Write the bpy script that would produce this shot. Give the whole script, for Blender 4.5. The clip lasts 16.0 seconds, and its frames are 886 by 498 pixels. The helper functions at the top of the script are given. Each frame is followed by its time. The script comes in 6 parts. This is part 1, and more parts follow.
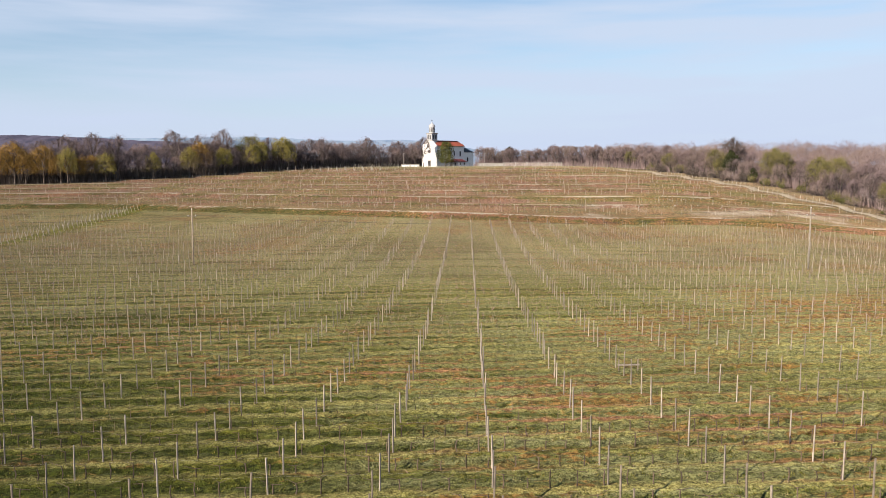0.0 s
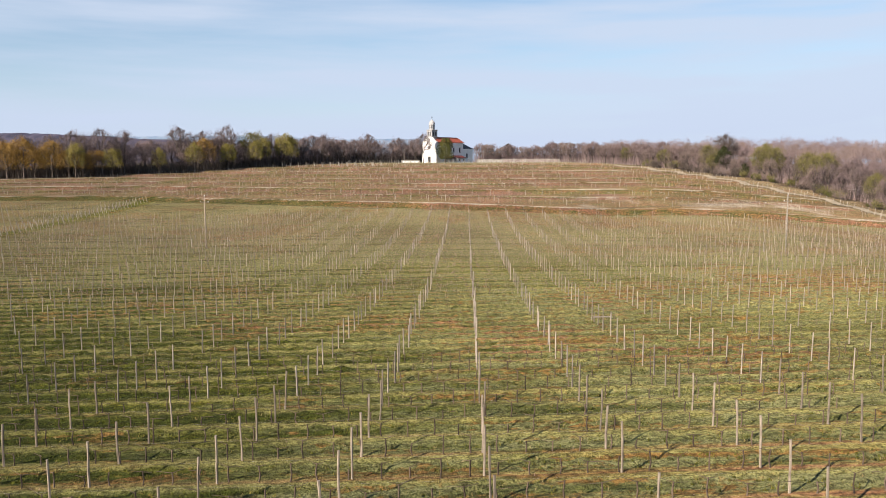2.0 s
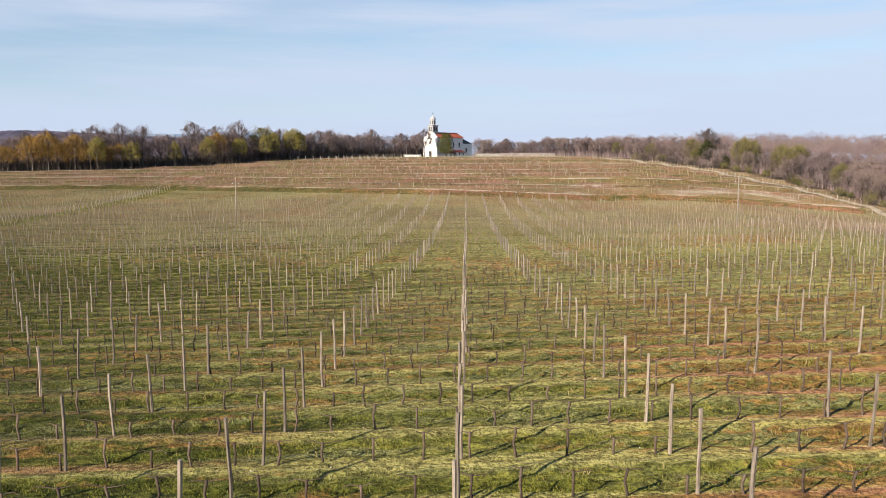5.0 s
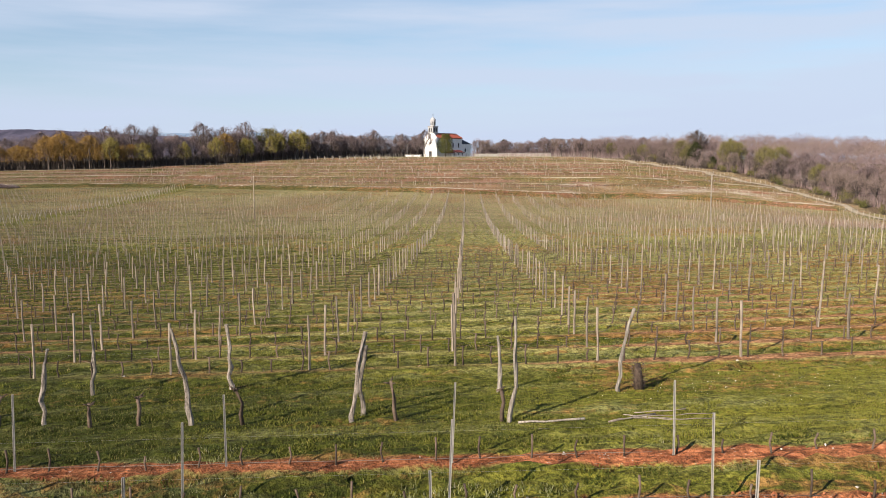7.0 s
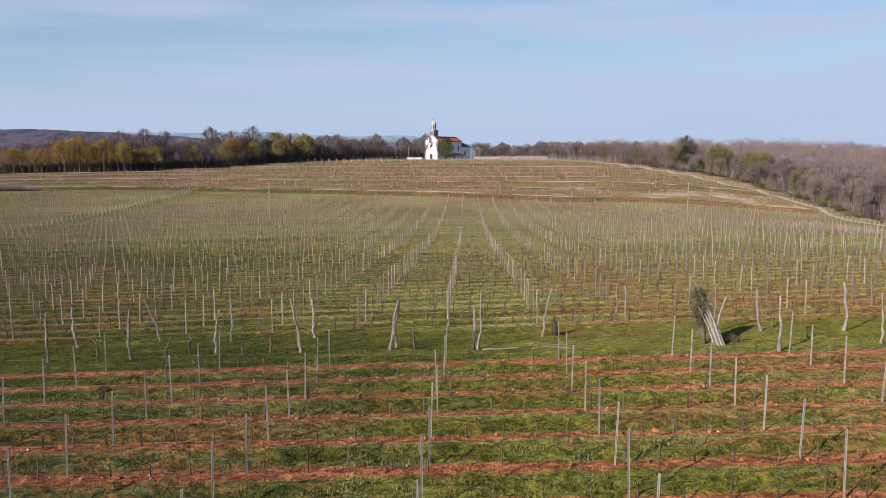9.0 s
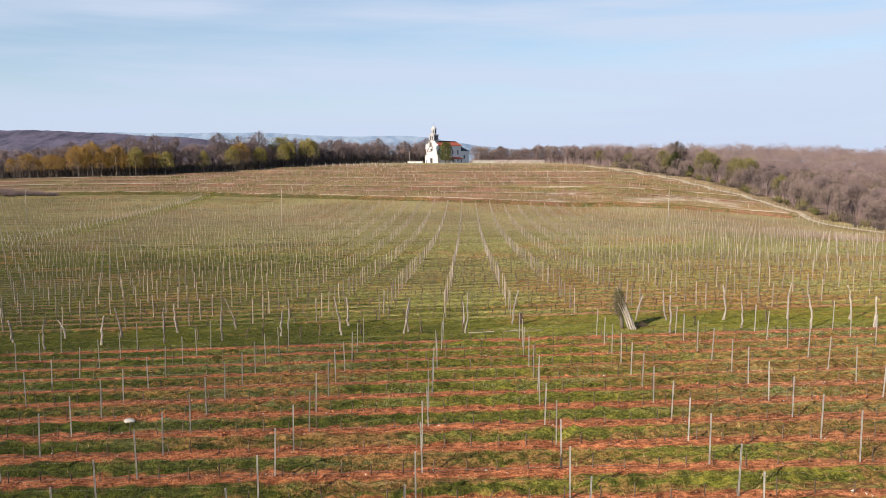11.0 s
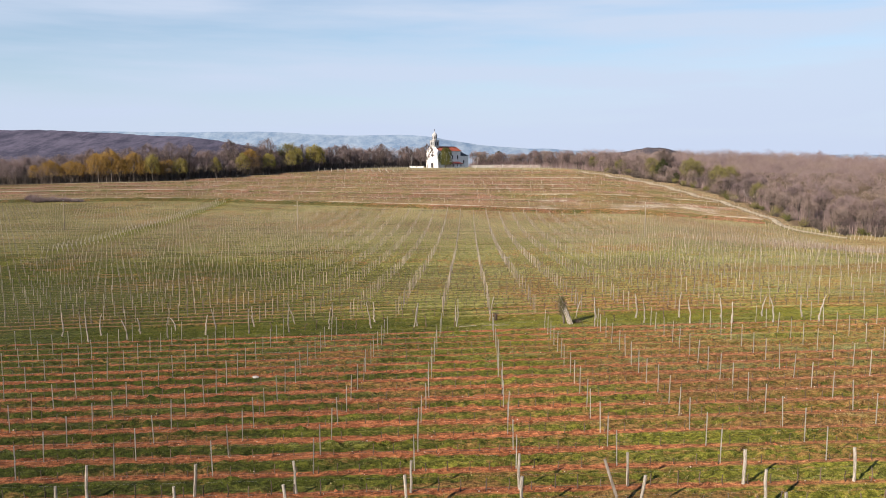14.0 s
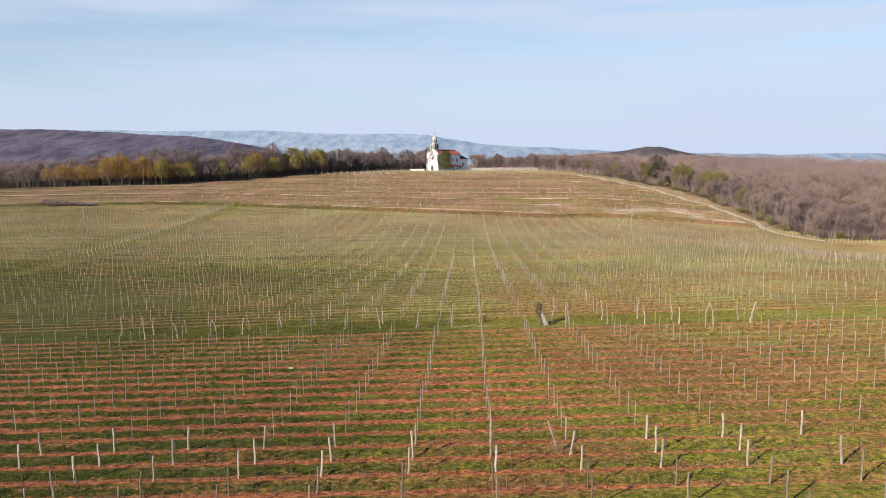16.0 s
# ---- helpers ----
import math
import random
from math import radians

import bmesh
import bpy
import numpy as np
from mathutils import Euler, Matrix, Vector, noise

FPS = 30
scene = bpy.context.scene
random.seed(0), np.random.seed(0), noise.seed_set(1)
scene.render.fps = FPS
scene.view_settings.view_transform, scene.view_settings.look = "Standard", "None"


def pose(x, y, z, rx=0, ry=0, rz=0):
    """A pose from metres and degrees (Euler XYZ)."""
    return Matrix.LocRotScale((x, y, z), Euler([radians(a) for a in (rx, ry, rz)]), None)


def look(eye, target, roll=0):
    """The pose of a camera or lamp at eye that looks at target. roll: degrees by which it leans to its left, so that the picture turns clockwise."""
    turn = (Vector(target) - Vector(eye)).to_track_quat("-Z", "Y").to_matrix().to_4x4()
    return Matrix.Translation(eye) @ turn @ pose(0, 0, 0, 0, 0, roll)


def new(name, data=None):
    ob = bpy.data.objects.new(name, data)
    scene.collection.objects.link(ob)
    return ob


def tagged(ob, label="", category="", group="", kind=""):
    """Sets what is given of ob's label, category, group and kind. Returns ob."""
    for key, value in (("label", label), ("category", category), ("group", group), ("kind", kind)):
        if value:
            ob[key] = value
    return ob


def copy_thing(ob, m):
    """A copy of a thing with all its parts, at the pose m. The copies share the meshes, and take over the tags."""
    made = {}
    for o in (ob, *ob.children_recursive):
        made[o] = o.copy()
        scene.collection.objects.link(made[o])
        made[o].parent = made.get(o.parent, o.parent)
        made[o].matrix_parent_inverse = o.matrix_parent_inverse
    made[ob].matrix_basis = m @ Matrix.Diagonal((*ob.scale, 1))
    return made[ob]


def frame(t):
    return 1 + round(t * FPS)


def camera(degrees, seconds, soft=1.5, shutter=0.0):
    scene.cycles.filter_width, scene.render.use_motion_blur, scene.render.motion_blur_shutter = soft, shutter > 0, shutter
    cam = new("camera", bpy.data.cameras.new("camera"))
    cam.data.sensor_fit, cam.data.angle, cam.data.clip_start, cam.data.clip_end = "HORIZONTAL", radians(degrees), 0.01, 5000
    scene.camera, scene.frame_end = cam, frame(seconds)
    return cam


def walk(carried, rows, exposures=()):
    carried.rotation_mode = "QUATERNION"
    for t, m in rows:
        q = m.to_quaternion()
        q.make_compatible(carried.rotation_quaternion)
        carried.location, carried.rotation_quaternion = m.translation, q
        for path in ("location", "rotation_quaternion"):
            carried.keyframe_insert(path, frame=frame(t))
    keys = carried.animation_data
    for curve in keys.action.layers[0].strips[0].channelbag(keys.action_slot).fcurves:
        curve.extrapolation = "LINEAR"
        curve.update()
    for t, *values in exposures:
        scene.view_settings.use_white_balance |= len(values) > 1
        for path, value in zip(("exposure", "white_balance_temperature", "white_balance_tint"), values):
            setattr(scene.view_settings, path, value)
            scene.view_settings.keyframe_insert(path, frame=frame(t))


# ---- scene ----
cam = camera(58.2, 16.0, soft=0.95)
METRES, EYE, TILT, LEAN, TURN = 120.0, 9.84, -2.6, -1.75, 0.1
ROWS = [
    (0.0, 0.0, 0.0, 0.0, -0.11, -3.5, 1.84),
    (0.5, -0.0001, -0.0124, -0.0025, -0.12, -3.49, 1.81),
    (1.0, 0.0001, -0.0278, -0.0073, -0.12, -3.52, 1.78),
    (1.5, 0.0005, -0.0466, -0.0125, -0.12, -3.54, 1.76),
    (2.0, 0.0009, -0.0687, -0.0184, -0.11, -3.55, 1.74),
    (2.5, 0.0014, -0.0942, -0.025, -0.1, -3.58, 1.76),
    (3.0, 0.0019, -0.1229, -0.0317, -0.09, -3.6, 1.76),
    (3.5, 0.0022, -0.1548, -0.0387, -0.08, -3.63, 1.76),
    (4.0, 0.0022, -0.1895, -0.0436, -0.06, -3.69, 1.74),
    (6.5, 0.0002, -0.3574, -0.0511, -0.1, -3.71, 1.66),
    (7.0, 0.0, -0.3919, -0.0506, -0.1, -3.74, 1.63),
    (7.5, -0.0, -0.4264, -0.0484, -0.09, -3.76, 1.63),
    (8.0, 0.0003, -0.4616, -0.0458, -0.08, -3.77, 1.61),
    (8.5, 0.0004, -0.496, -0.0427, -0.07, -3.77, 1.6),
    (9.0, 0.0009, -0.5302, -0.0392, -0.07, -3.79, 1.57),
    (9.5, 0.0013, -0.5645, -0.0354, -0.07, -3.81, 1.56),
    (12.0, 0.0032, -0.7284, -0.0134, -0.05, -3.81, 1.65),
    (12.5, 0.0036, -0.7621, -0.0085, -0.04, -3.84, 1.63),
    (13.0, 0.004, -0.796, -0.003, -0.02, -3.87, 1.64),
    (13.5, 0.0045, -0.8291, 0.0026, -0.01, -3.9, 1.63),
    (14.0, 0.0051, -0.8617, 0.0082, -0.01, -3.95, 1.63),
    (14.5, 0.0058, -0.8937, 0.0139, -0.0, -3.98, 1.63),
    (15.0, 0.0067, -0.9256, 0.0198, 0.0, -4.01, 1.64),
    (15.5, 0.0076, -0.9575, 0.0256, 0.0, -4.05, 1.64),
    (16.0, 0.0087, -0.9884, 0.032, 0.01, -4.09, 1.65),
]
walk(cam, [(t, pose(0, 0, EYE, TILT, LEAN, TURN) @ pose(METRES * x, METRES * y, METRES * z, 90 + pitch, roll, yaw)) for t, x, y, z, yaw, pitch, roll in ROWS],
     exposures=[(0.0, 0.85, 6500, 10), (6.8, 0.85, 6500, 10), (7.5, 0.68, 6330, 10), (8.0, 0.54, 6060, 10), (8.5, 0.47, 5960, 10), (9.0, 0.55, 6020, 10),
                (9.5, 0.73, 6180, 10), (10.4, 0.85, 6500, 10), (16.0, 0.85, 6500, 10)])

# ---- world, sun ----
SUN_AZ, SUN_EL = 45.0, 24.5      # light runs towards +x +y
w = bpy.data.worlds.new("sky")
scene.world = w
w.use_nodes = True
wn, wl = w.node_tree.nodes, w.node_tree.links
sky = wn.new("ShaderNodeTexSky")
sky.sky_type = 'NISHITA'
sky.sun_disc = False
sky.sun_elevation = radians(SUN_EL)
sky.sun_rotation = radians(180 + SUN_AZ)
sky.air_density, sky.dust_density, sky.ozone_density = 1.0, 0.3, 1.0
bg = wn["Background"]
bg.inputs[1].default_value = 0.063
tc = wn.new("ShaderNodeTexCoord")
mp = wn.new("ShaderNodeMapping")
mp.inputs["Scale"].default_value = (1.3, 1.3, 13.0)
mp.inputs["Location"].default_value = (0.35, 0.0, 0.55)
mp.inputs["Rotation"].default_value = (0.0, radians(3), radians(20))
cn = wn.new("ShaderNodeTexNoise")
cn.inputs["Scale"].default_value = 1.5
cn.inputs["Detail"].default_value = 5.0
cn.inputs["Roughness"].default_value = 0.5
cr = wn.new("ShaderNodeMapRange")
cr.inputs[1].default_value, cr.inputs[2].default_value = 0.32, 0.56
cr.inputs[3].default_value, cr.inputs[4].default_value = 0.0, 0.85
cm = wn.new("ShaderNodeMixRGB")
cm.inputs[2].default_value = (5.6, 6.4, 7.8, 1)
wl.new(tc.outputs["Generated"], mp.inputs[0])
wl.new(mp.outputs[0], cn.inputs["Vector"])
zs = wn.new("ShaderNodeSeparateXYZ")
wl.new(tc.outputs["Generated"], zs.inputs[0])
lean_x = wn.new("ShaderNodeMath")
lean_x.operation = 'MULTIPLY_ADD'
lean_x.inputs[1].default_value = 0.16
wl.new(zs.outputs[0], lean_x.inputs[0])
wl.new(cn.outputs[0], lean_x.inputs[2])
lean_z = wn.new("ShaderNodeMath")
lean_z.operation = 'MULTIPLY_ADD'
lean_z.inputs[1].default_value = -0.45
wl.new(zs.outputs[2], lean_z.inputs[0])
wl.new(lean_x.outputs[0], lean_z.inputs[2])
wl.new(lean_z.outputs[0], cr.inputs[0])
wl.new(cr.outputs[0], cm.inputs[0])
tone = wn.new("ShaderNodeMixRGB")
tone.blend_type = 'MULTIPLY'
tone.inputs[0].default_value = 1.0
tone.inputs[2].default_value = (0.86, 1.02, 1.16, 1)
wl.new(sky.outputs[0], tone.inputs[1])
wl.new(tone.outputs[0], cm.inputs[1])
# pale haze towards the horizon
hz = wn.new("ShaderNodeValToRGB")
el = hz.color_ramp.elements
el[0].position, el[0].color = 0.0, (1, 1, 1, 1)
el[1].position, el[1].color = 1.0, (0, 0, 0, 1)
for p, k in ((0.05, 0.8), (0.10, 0.44), (0.17, 0.14), (0.4, 0.03)):
    e_ = el.new(p)
    e_.color = (k, k, k, 1)
hm = wn.new("ShaderNodeMixRGB")
hm.inputs[2].default_value = (5.35, 6.15, 7.9, 1)
wl.new(zs.outputs[2], hz.inputs[0])
wl.new(hz.outputs[0], hm.inputs[0])
wl.new(cm.outputs[0], hm.inputs[1])
wl.new(hm.outputs[0], bg.inputs[0])

sd = bpy.data.lights.new("sun", 'SUN')
sd.energy, sd.angle, sd.color = 5.0, radians(0.53), (1.0, 0.845, 0.685)
sun = new("sun", sd)
sx, sy = math.sin(radians(SUN_AZ)), math.cos(radians(SUN_AZ))
sun.matrix_world = look((-60 * sx, -60 * sy, 60 * math.tan(radians(SUN_EL))), (0, 0, 0))

# ---- terrain ----
TAB_Y = np.array([-400, -200, -110, -90, -70, -58.9, -43, -28, -20.7, 1, 18, 44, 80, 120, 150, 190, 205, 212, 250, 300, 350, 400, 440, 520, 700, 1200, 5000], float)
TAB_Z = np.array([9, 5.5, 2.2, 1.5, .75, .4, -.2, -.75, -1.15, -2.2, -3.25, -4.7, -6.2, -6.95, -6.9, -5.3, -4.3, -3.6, -.8, 2, 4.8, 7.3, 8.4, 8.5, 3, -12, -40], float)
FY = np.arange(-400, 5000, 1.0)
FZ = np.interp(FY, TAB_Y, TAB_Z)
FZ = np.convolve(np.pad(FZ, 8, mode="edge"), np.ones(17) / 17, mode="valid")
TERR = np.array([205, 230, 241, 266, 286, 307, 329, 351, 380, 396, 412], float)
COL_X0, COL_DX, COL_SLANT = 1.25, 4.85, 0.03
A_Y0, A_DY = -58.92, 2.594
B_Y0, B_DY = -20.7, 2.67


def sstep(a, b, v):
    u = np.clip((np.asarray(v, float) - a) / (b - a), 0, 1)
    return u * u * (3 - 2 * u)


def warp(x, y):
    """The terraces swing away towards the west."""
    x = np.asarray(x, float)
    return np.asarray(y, float) - 0.52 * np.clip(-x, 0, 120) * sstep(110, 220, y)


def ground(x, y):
    x, y = np.broadcast_arrays(np.asarray(x, float), np.asarray(y, float))
    q = warp(x, y)
    z = np.interp(q, FY, FZ)
    k = np.clip(np.searchsorted(TERR, q) - 1, 0, len(TERR) - 2)
    f = np.clip((q - TERR[k]) / (TERR[k + 1] - TERR[k]), 0, 1)
    za, zb = np.interp(TERR[k], FY, FZ), np.interp(TERR[k + 1], FY, FZ)
    stepped = za + (zb - za) * (0.78 * sstep(0, 0.22, f) + 0.22 * f)
    inside = sstep(205, 206, q) * (1 - sstep(408, 412, q))
    z = z * (1 - inside) + stepped * inside
    west = np.interp(y, [-100, 20, 130, 205, 300, 600], [.04, .04, .022, .006, .007, 0.0])
    east = np.interp(y, [-100, 20, 130, 205, 300, 600], [.04, .04, .0, .006, .007, 0.0])
    z = z + np.where(x > 0, east, west) * 140 * np.tanh(x / 140)
    z = z - np.interp(y, [110, 160, 195, 215, 236, 255], [0, .02, .046, .042, .012, 0]) * np.clip(x, 0, 45)
    drop = np.interp(y, [0, 60, 110, 160, 225, 250, 300, 400, 500, 800], [0, 3, 6, 6.6, 4.6, 5.0, 2.2, 2.0, 3, 0])
    z = z - drop * sstep(62, 150, x)
    z = z - 6 * sstep(150, 420, x) * (1 - sstep(300, 900, y))
    z = z - 5 * sstep(130, 420, -x)
    return z


def gz(x, y):
    return float(ground(x, y))


# ---- helpers for meshes ----
def mesh_obj(name, verts, faces, mat, parent=None, label="", smooth=False):
    me = bpy.data.meshes.new(name)
    me.from_pydata([tuple(map(float, v)) for v in verts] if not isinstance(verts, np.ndarray) else verts.tolist(), [],
                   faces.tolist() if isinstance(faces, np.ndarray) else faces)
    me.materials.append(mat)
    if smooth:
        me.polygons.foreach_set("use_smooth", [True] * len(me.polygons))
    me.update()
    ob = new(name, me)
    if parent is not None:
        ob.parent = parent
    if label:
        tagged(ob, label)
    return ob


def part(name, bm, mat, parent, label=""):
    me = bpy.data.meshes.new(name)
    bm.normal_update()
    bm.to_mesh(me)
    bm.free()
    me.materials.append(mat)
    ob = new(name, me)
    if parent is not None:
        ob.parent = parent
    if label:
        tagged(ob, label)
    return ob


def box_bm(x0, x1, y0, y1, z0, z1, bev=0.0, bm=None):
    bm = bm or bmesh.new()
    m = Matrix.LocRotScale(((x0 + x1) / 2, (y0 + y1) / 2, (z0 + z1) / 2), None, (x1 - x0, y1 - y0, z1 - z0))
    r = bmesh.ops.create_cube(bm, size=1, matrix=m)
    if bev:
        es = list({e for v in r["verts"] for e in v.link_edges})
        bmesh.ops.bevel(bm, geom=es, offset=bev, segments=1, affect='EDGES')
    return bm


def tube(pts, radii, sides=6, cap=True, jitter=0.0, rng=None):
    """Vertices and faces of a tube along points."""
    vs, fs = [], []
    n = len(pts)
    P = [Vector(p) for p in pts]
    for i in range(n):
        d = (P[min(i + 1, n - 1)] - P[max(i - 1, 0)]).normalized()
        a = d.orthogonal().normalized() if abs(d.z) < 0.95 else Vector((1, 0, 0)).cross(d).normalized()
        b = d.cross(a)
        for j in range(sides):
            t = 2 * math.pi * j / sides
            r = radii[i] * (1 + (rng.uniform(-jitter, jitter) if rng else 0))
            vs.append(P[i] + (a * math.cos(t) + b * math.sin(t)) * r)
    for i in range(n - 1):
        for j in range(sides):
            k = (j + 1) % sides
            fs.append((i * sides + j, i * sides + k, (i + 1) * sides + k, (i + 1) * sides + j))
    if cap:
        fs.append(tuple((n - 1) * sides + j for j in range(sides)))
        fs.append(tuple(reversed(range(sides))))
    return vs, fs


class Heap:
    """Gathers many small pieces into one mesh."""
    def __init__(self):
        self.v, self.f, self.n = [], [], 0

    def add(self, vs, fs):
        self.v.extend(tuple(p) for p in vs)
        n = self.n
        self.f.extend(tuple(i + n for i in q) for q in fs)
        self.n += len(vs)

    def make(self, name, mat, parent=None, label="", smooth=False):
        return mesh_obj(name, self.v, self.f, mat, parent, label, smooth)


def slivers(base, tip, width, rng):
    """Thin triangles from base to tip, as one numpy mesh."""
    n = len(base)
    d = tip - base
    r = rng.normal(size=(n, 3))
    s = np.cross(d, r)
    s /= np.linalg.norm(s, axis=1)[:, None] + 1e-9
    s *= (np.asarray(width) * 0.5)[:, None]
    v = np.stack([base - s, base + s, tip], 1).reshape(-1, 3)
    return v, np.arange(3 * n).reshape(-1, 3)


# ---- materials ----
def nodes_mat(name, rough=0.9, spec=0.2):
    m = bpy.data.materials.new(name)
    m.use_nodes = True
    nt = m.node_tree
    b = nt.nodes["Principled BSDF"]
    b.inputs["Roughness"].default_value = rough
    b.inputs["Specular IOR Level"].default_value = spec
    return m, nt, b


def rgb(c):
    return (c[0], c[1], c[2], 1.0)


def noise_node(nt, vec, scale, detail=4.0, rough=0.55, stretch=None):
    if stretch:
        mp_ = nt.nodes.new("ShaderNodeMapping")
        mp_.inputs["Scale"].default_value = stretch
        nt.links.new(vec, mp_.inputs[0])
        vec = mp_.outputs[0]
    n = nt.nodes.new("ShaderNodeTexNoise")
    n.inputs["Scale"].default_value = scale
    n.inputs["Detail"].default_value = detail
    n.inputs["Roughness"].default_value = rough
    nt.links.new(vec, n.inputs["Vector"])
    return n.outputs[0]


def ranged(nt, val, a, b, lo=0.0, hi=1.0):
    n = nt.nodes.new("ShaderNodeMapRange")
    n.interpolation_type = 'SMOOTHSTEP'
    n.inputs[1].default_value, n.inputs[2].default_value = a, b
    n.inputs[3].default_value, n.inputs[4].default_value = lo, hi
    nt.links.new(val, n.inputs[0])
    return n.outputs[0]


def calc(nt, op, a, b=None, c=None):
    n = nt.nodes.new("ShaderNodeMath")
    n.operation = op
    for i, v in enumerate((a, b, c)):
        if v is None:
            continue
        if isinstance(v, (int, float)):
            n.inputs[i].default_value = v
        else:
            nt.links.new(v, n.inputs[i])
    return n.outputs[0]


def blend(nt, fac, a, b, mode='MIX'):
    n = nt.nodes.new("ShaderNodeMixRGB")
    n.blend_type = mode
    for i, v in enumerate((fac, a, b)):
        if isinstance(v, tuple):
            n.inputs[i].default_value = rgb(v)
        elif isinstance(v, (int, float)):
            n.inputs[i].default_value = v
        else:
            nt.links.new(v, n.inputs[i])
    return n.outputs[0]


def bump(nt, bsdf, height, strength=0.4, dist=0.05):
    n = nt.nodes.new("ShaderNodeBump")
    n.inputs["Strength"].default_value = strength
    n.inputs["Distance"].default_value = dist
    nt.links.new(height, n.inputs["Height"])
    nt.links.new(n.outputs[0], bsdf.inputs["Normal"])


def object_vec(nt):
    return nt.nodes.new("ShaderNodeTexCoord").outputs["Object"]


def simple_mat(name, c1, c2, scale=3.0, rough=0.85, spec=0.2, stretch=None, fine=30.0, bstr=0.3, bdist=0.02, vary=0.25, metal=0.0):
    """Two tones at two scales with a random shift from thing to thing."""
    m, nt, b = nodes_mat(name, rough, spec)
    b.inputs["Metallic"].default_value = metal
    v = object_vec(nt)
    n1 = noise_node(nt, v, scale, 5, 0.6, stretch)
    n2 = noise_node(nt, v, fine, 3, 0.6, stretch)
    f = calc(nt, 'ADD', calc(nt, 'MULTIPLY', n1, 0.7), calc(nt, 'MULTIPLY', n2, 0.3))
    col = blend(nt, ranged(nt, f, 0.34, 0.66), c1, c2)
    if vary:
        oi = nt.nodes.new("ShaderNodeObjectInfo").outputs["Random"]
        gi = nt.nodes.new("ShaderNodeNewGeometry").outputs["Random Per Island"]
        r = calc(nt, 'FRACT', calc(nt, 'ADD', oi, gi))
        k = ranged(nt, r, 0, 1, 1 - vary, 1 + vary)
        hs = nt.nodes.new("ShaderNodeHueSaturation")
        nt.links.new(k, hs.inputs["Value"])
        nt.links.new(col, hs.inputs["Color"])
        col = hs.outputs[0]
    nt.links.new(col, b.inputs["Base Color"])
    bump(nt, b, n2, bstr, bdist)
    return m


M_POST = simple_mat("weathered_wood", (0.178, 0.150, 0.124), (0.362, 0.316, 0.268), 2.0, stretch=(6, 6, 0.7), vary=0.3)
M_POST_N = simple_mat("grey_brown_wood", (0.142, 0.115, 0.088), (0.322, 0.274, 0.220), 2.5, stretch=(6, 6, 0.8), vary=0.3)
M_POST_W = simple_mat("bleached_wood", (0.19, 0.165, 0.138), (0.44, 0.40, 0.345), 3.0, stretch=(7, 7, 0.9), vary=0.18, bdist=0.04, bstr=0.6)
M_POST_OLD = simple_mat("gnarled_wood", (0.09, 0.074, 0.06), (0.42, 0.37, 0.32), 4.0, stretch=(7, 7, 1.0), vary=0.3, bdist=0.05, bstr=0.7)
M_POST_D = simple_mat("dark_wood", (0.112, 0.092, 0.072), (0.208, 0.176, 0.14), 2.0, stretch=(6, 6, 0.7), vary=0.25)
M_METAL = simple_mat("galvanised_steel", (0.285, 0.27, 0.245), (0.395, 0.378, 0.345), 4.0, rough=0.7, spec=0.25, vary=0.15)
M_WIRE = simple_mat("wire", (0.42, 0.42, 0.40), (0.55, 0.54, 0.5), 4.0, rough=0.5, spec=0.5, vary=0.1, metal=0.4)
M_HOSE = simple_mat("drip_hose", (0.10, 0.085, 0.07), (0.20, 0.17, 0.14), 2.0, rough=0.6)
M_VINE = simple_mat("vine_bark", (0.0646, 0.0476, 0.0354), (0.129, 0.0952, 0.0734), 8.0, vary=0.35)
M_CANE = simple_mat("pruned_canes", (0.168, 0.11, 0.0896), (0.288, 0.204, 0.174), 3.0, vary=0.3, bstr=0)
M_BARK = simple_mat("bark", (0.068, 0.056, 0.048), (0.144, 0.12, 0.104), 0.8, vary=0.25, fine=6)
M_TWIG = simple_mat("bare_twigs", (0.124, 0.0944, 0.0944), (0.228, 0.182, 0.184), 0.5, vary=0.35, fine=3, bstr=0)
M_TWIG_P = simple_mat("reddish_twigs", (0.165, 0.12, 0.116), (0.275, 0.212, 0.206), 0.3, vary=0.12, fine=3, bstr=0)
M_YELLOW = simple_mat("yellow_green_buds", (0.188, 0.16, 0.0425), (0.294, 0.256, 0.075), 0.5, vary=0.2, fine=3, bstr=0)
M_OCHRE = simple_mat("ochre_buds", (0.215, 0.128, 0.036), (0.32, 0.205, 0.06), 0.5, vary=0.2, fine=3, bstr=0)
M_IVY = simple_mat("ivy_leaves", (0.024, 0.032, 0.0112), (0.06, 0.068, 0.024), 0.8, vary=0.4, fine=4, bstr=0)
M_IVY_B = simple_mat("brownish_ivy", (0.060, 0.068, 0.018), (0.15, 0.148, 0.042), 0.8, vary=0.3, fine=4, bstr=0)
M_OLIVE = simple_mat("olive_leaves", (0.127, 0.116, 0.044), (0.209, 0.189, 0.0726), 0.8, vary=0.2, fine=4, bstr=0)
M_TWIG_T = simple_mat("tan_twigs", (0.165, 0.126, 0.112), (0.275, 0.216, 0.196), 0.3, vary=0.12, fine=3, bstr=0)
M_TWIG_M = simple_mat("mauve_twigs", (0.135, 0.1, 0.102), (0.23, 0.178, 0.184), 0.3, vary=0.12, fine=3, bstr=0)
M_IVY_D = simple_mat("dull_ivy", (0.062, 0.060, 0.026), (0.16, 0.145, 0.066), 6.0, vary=0.35, fine=20, bstr=0)
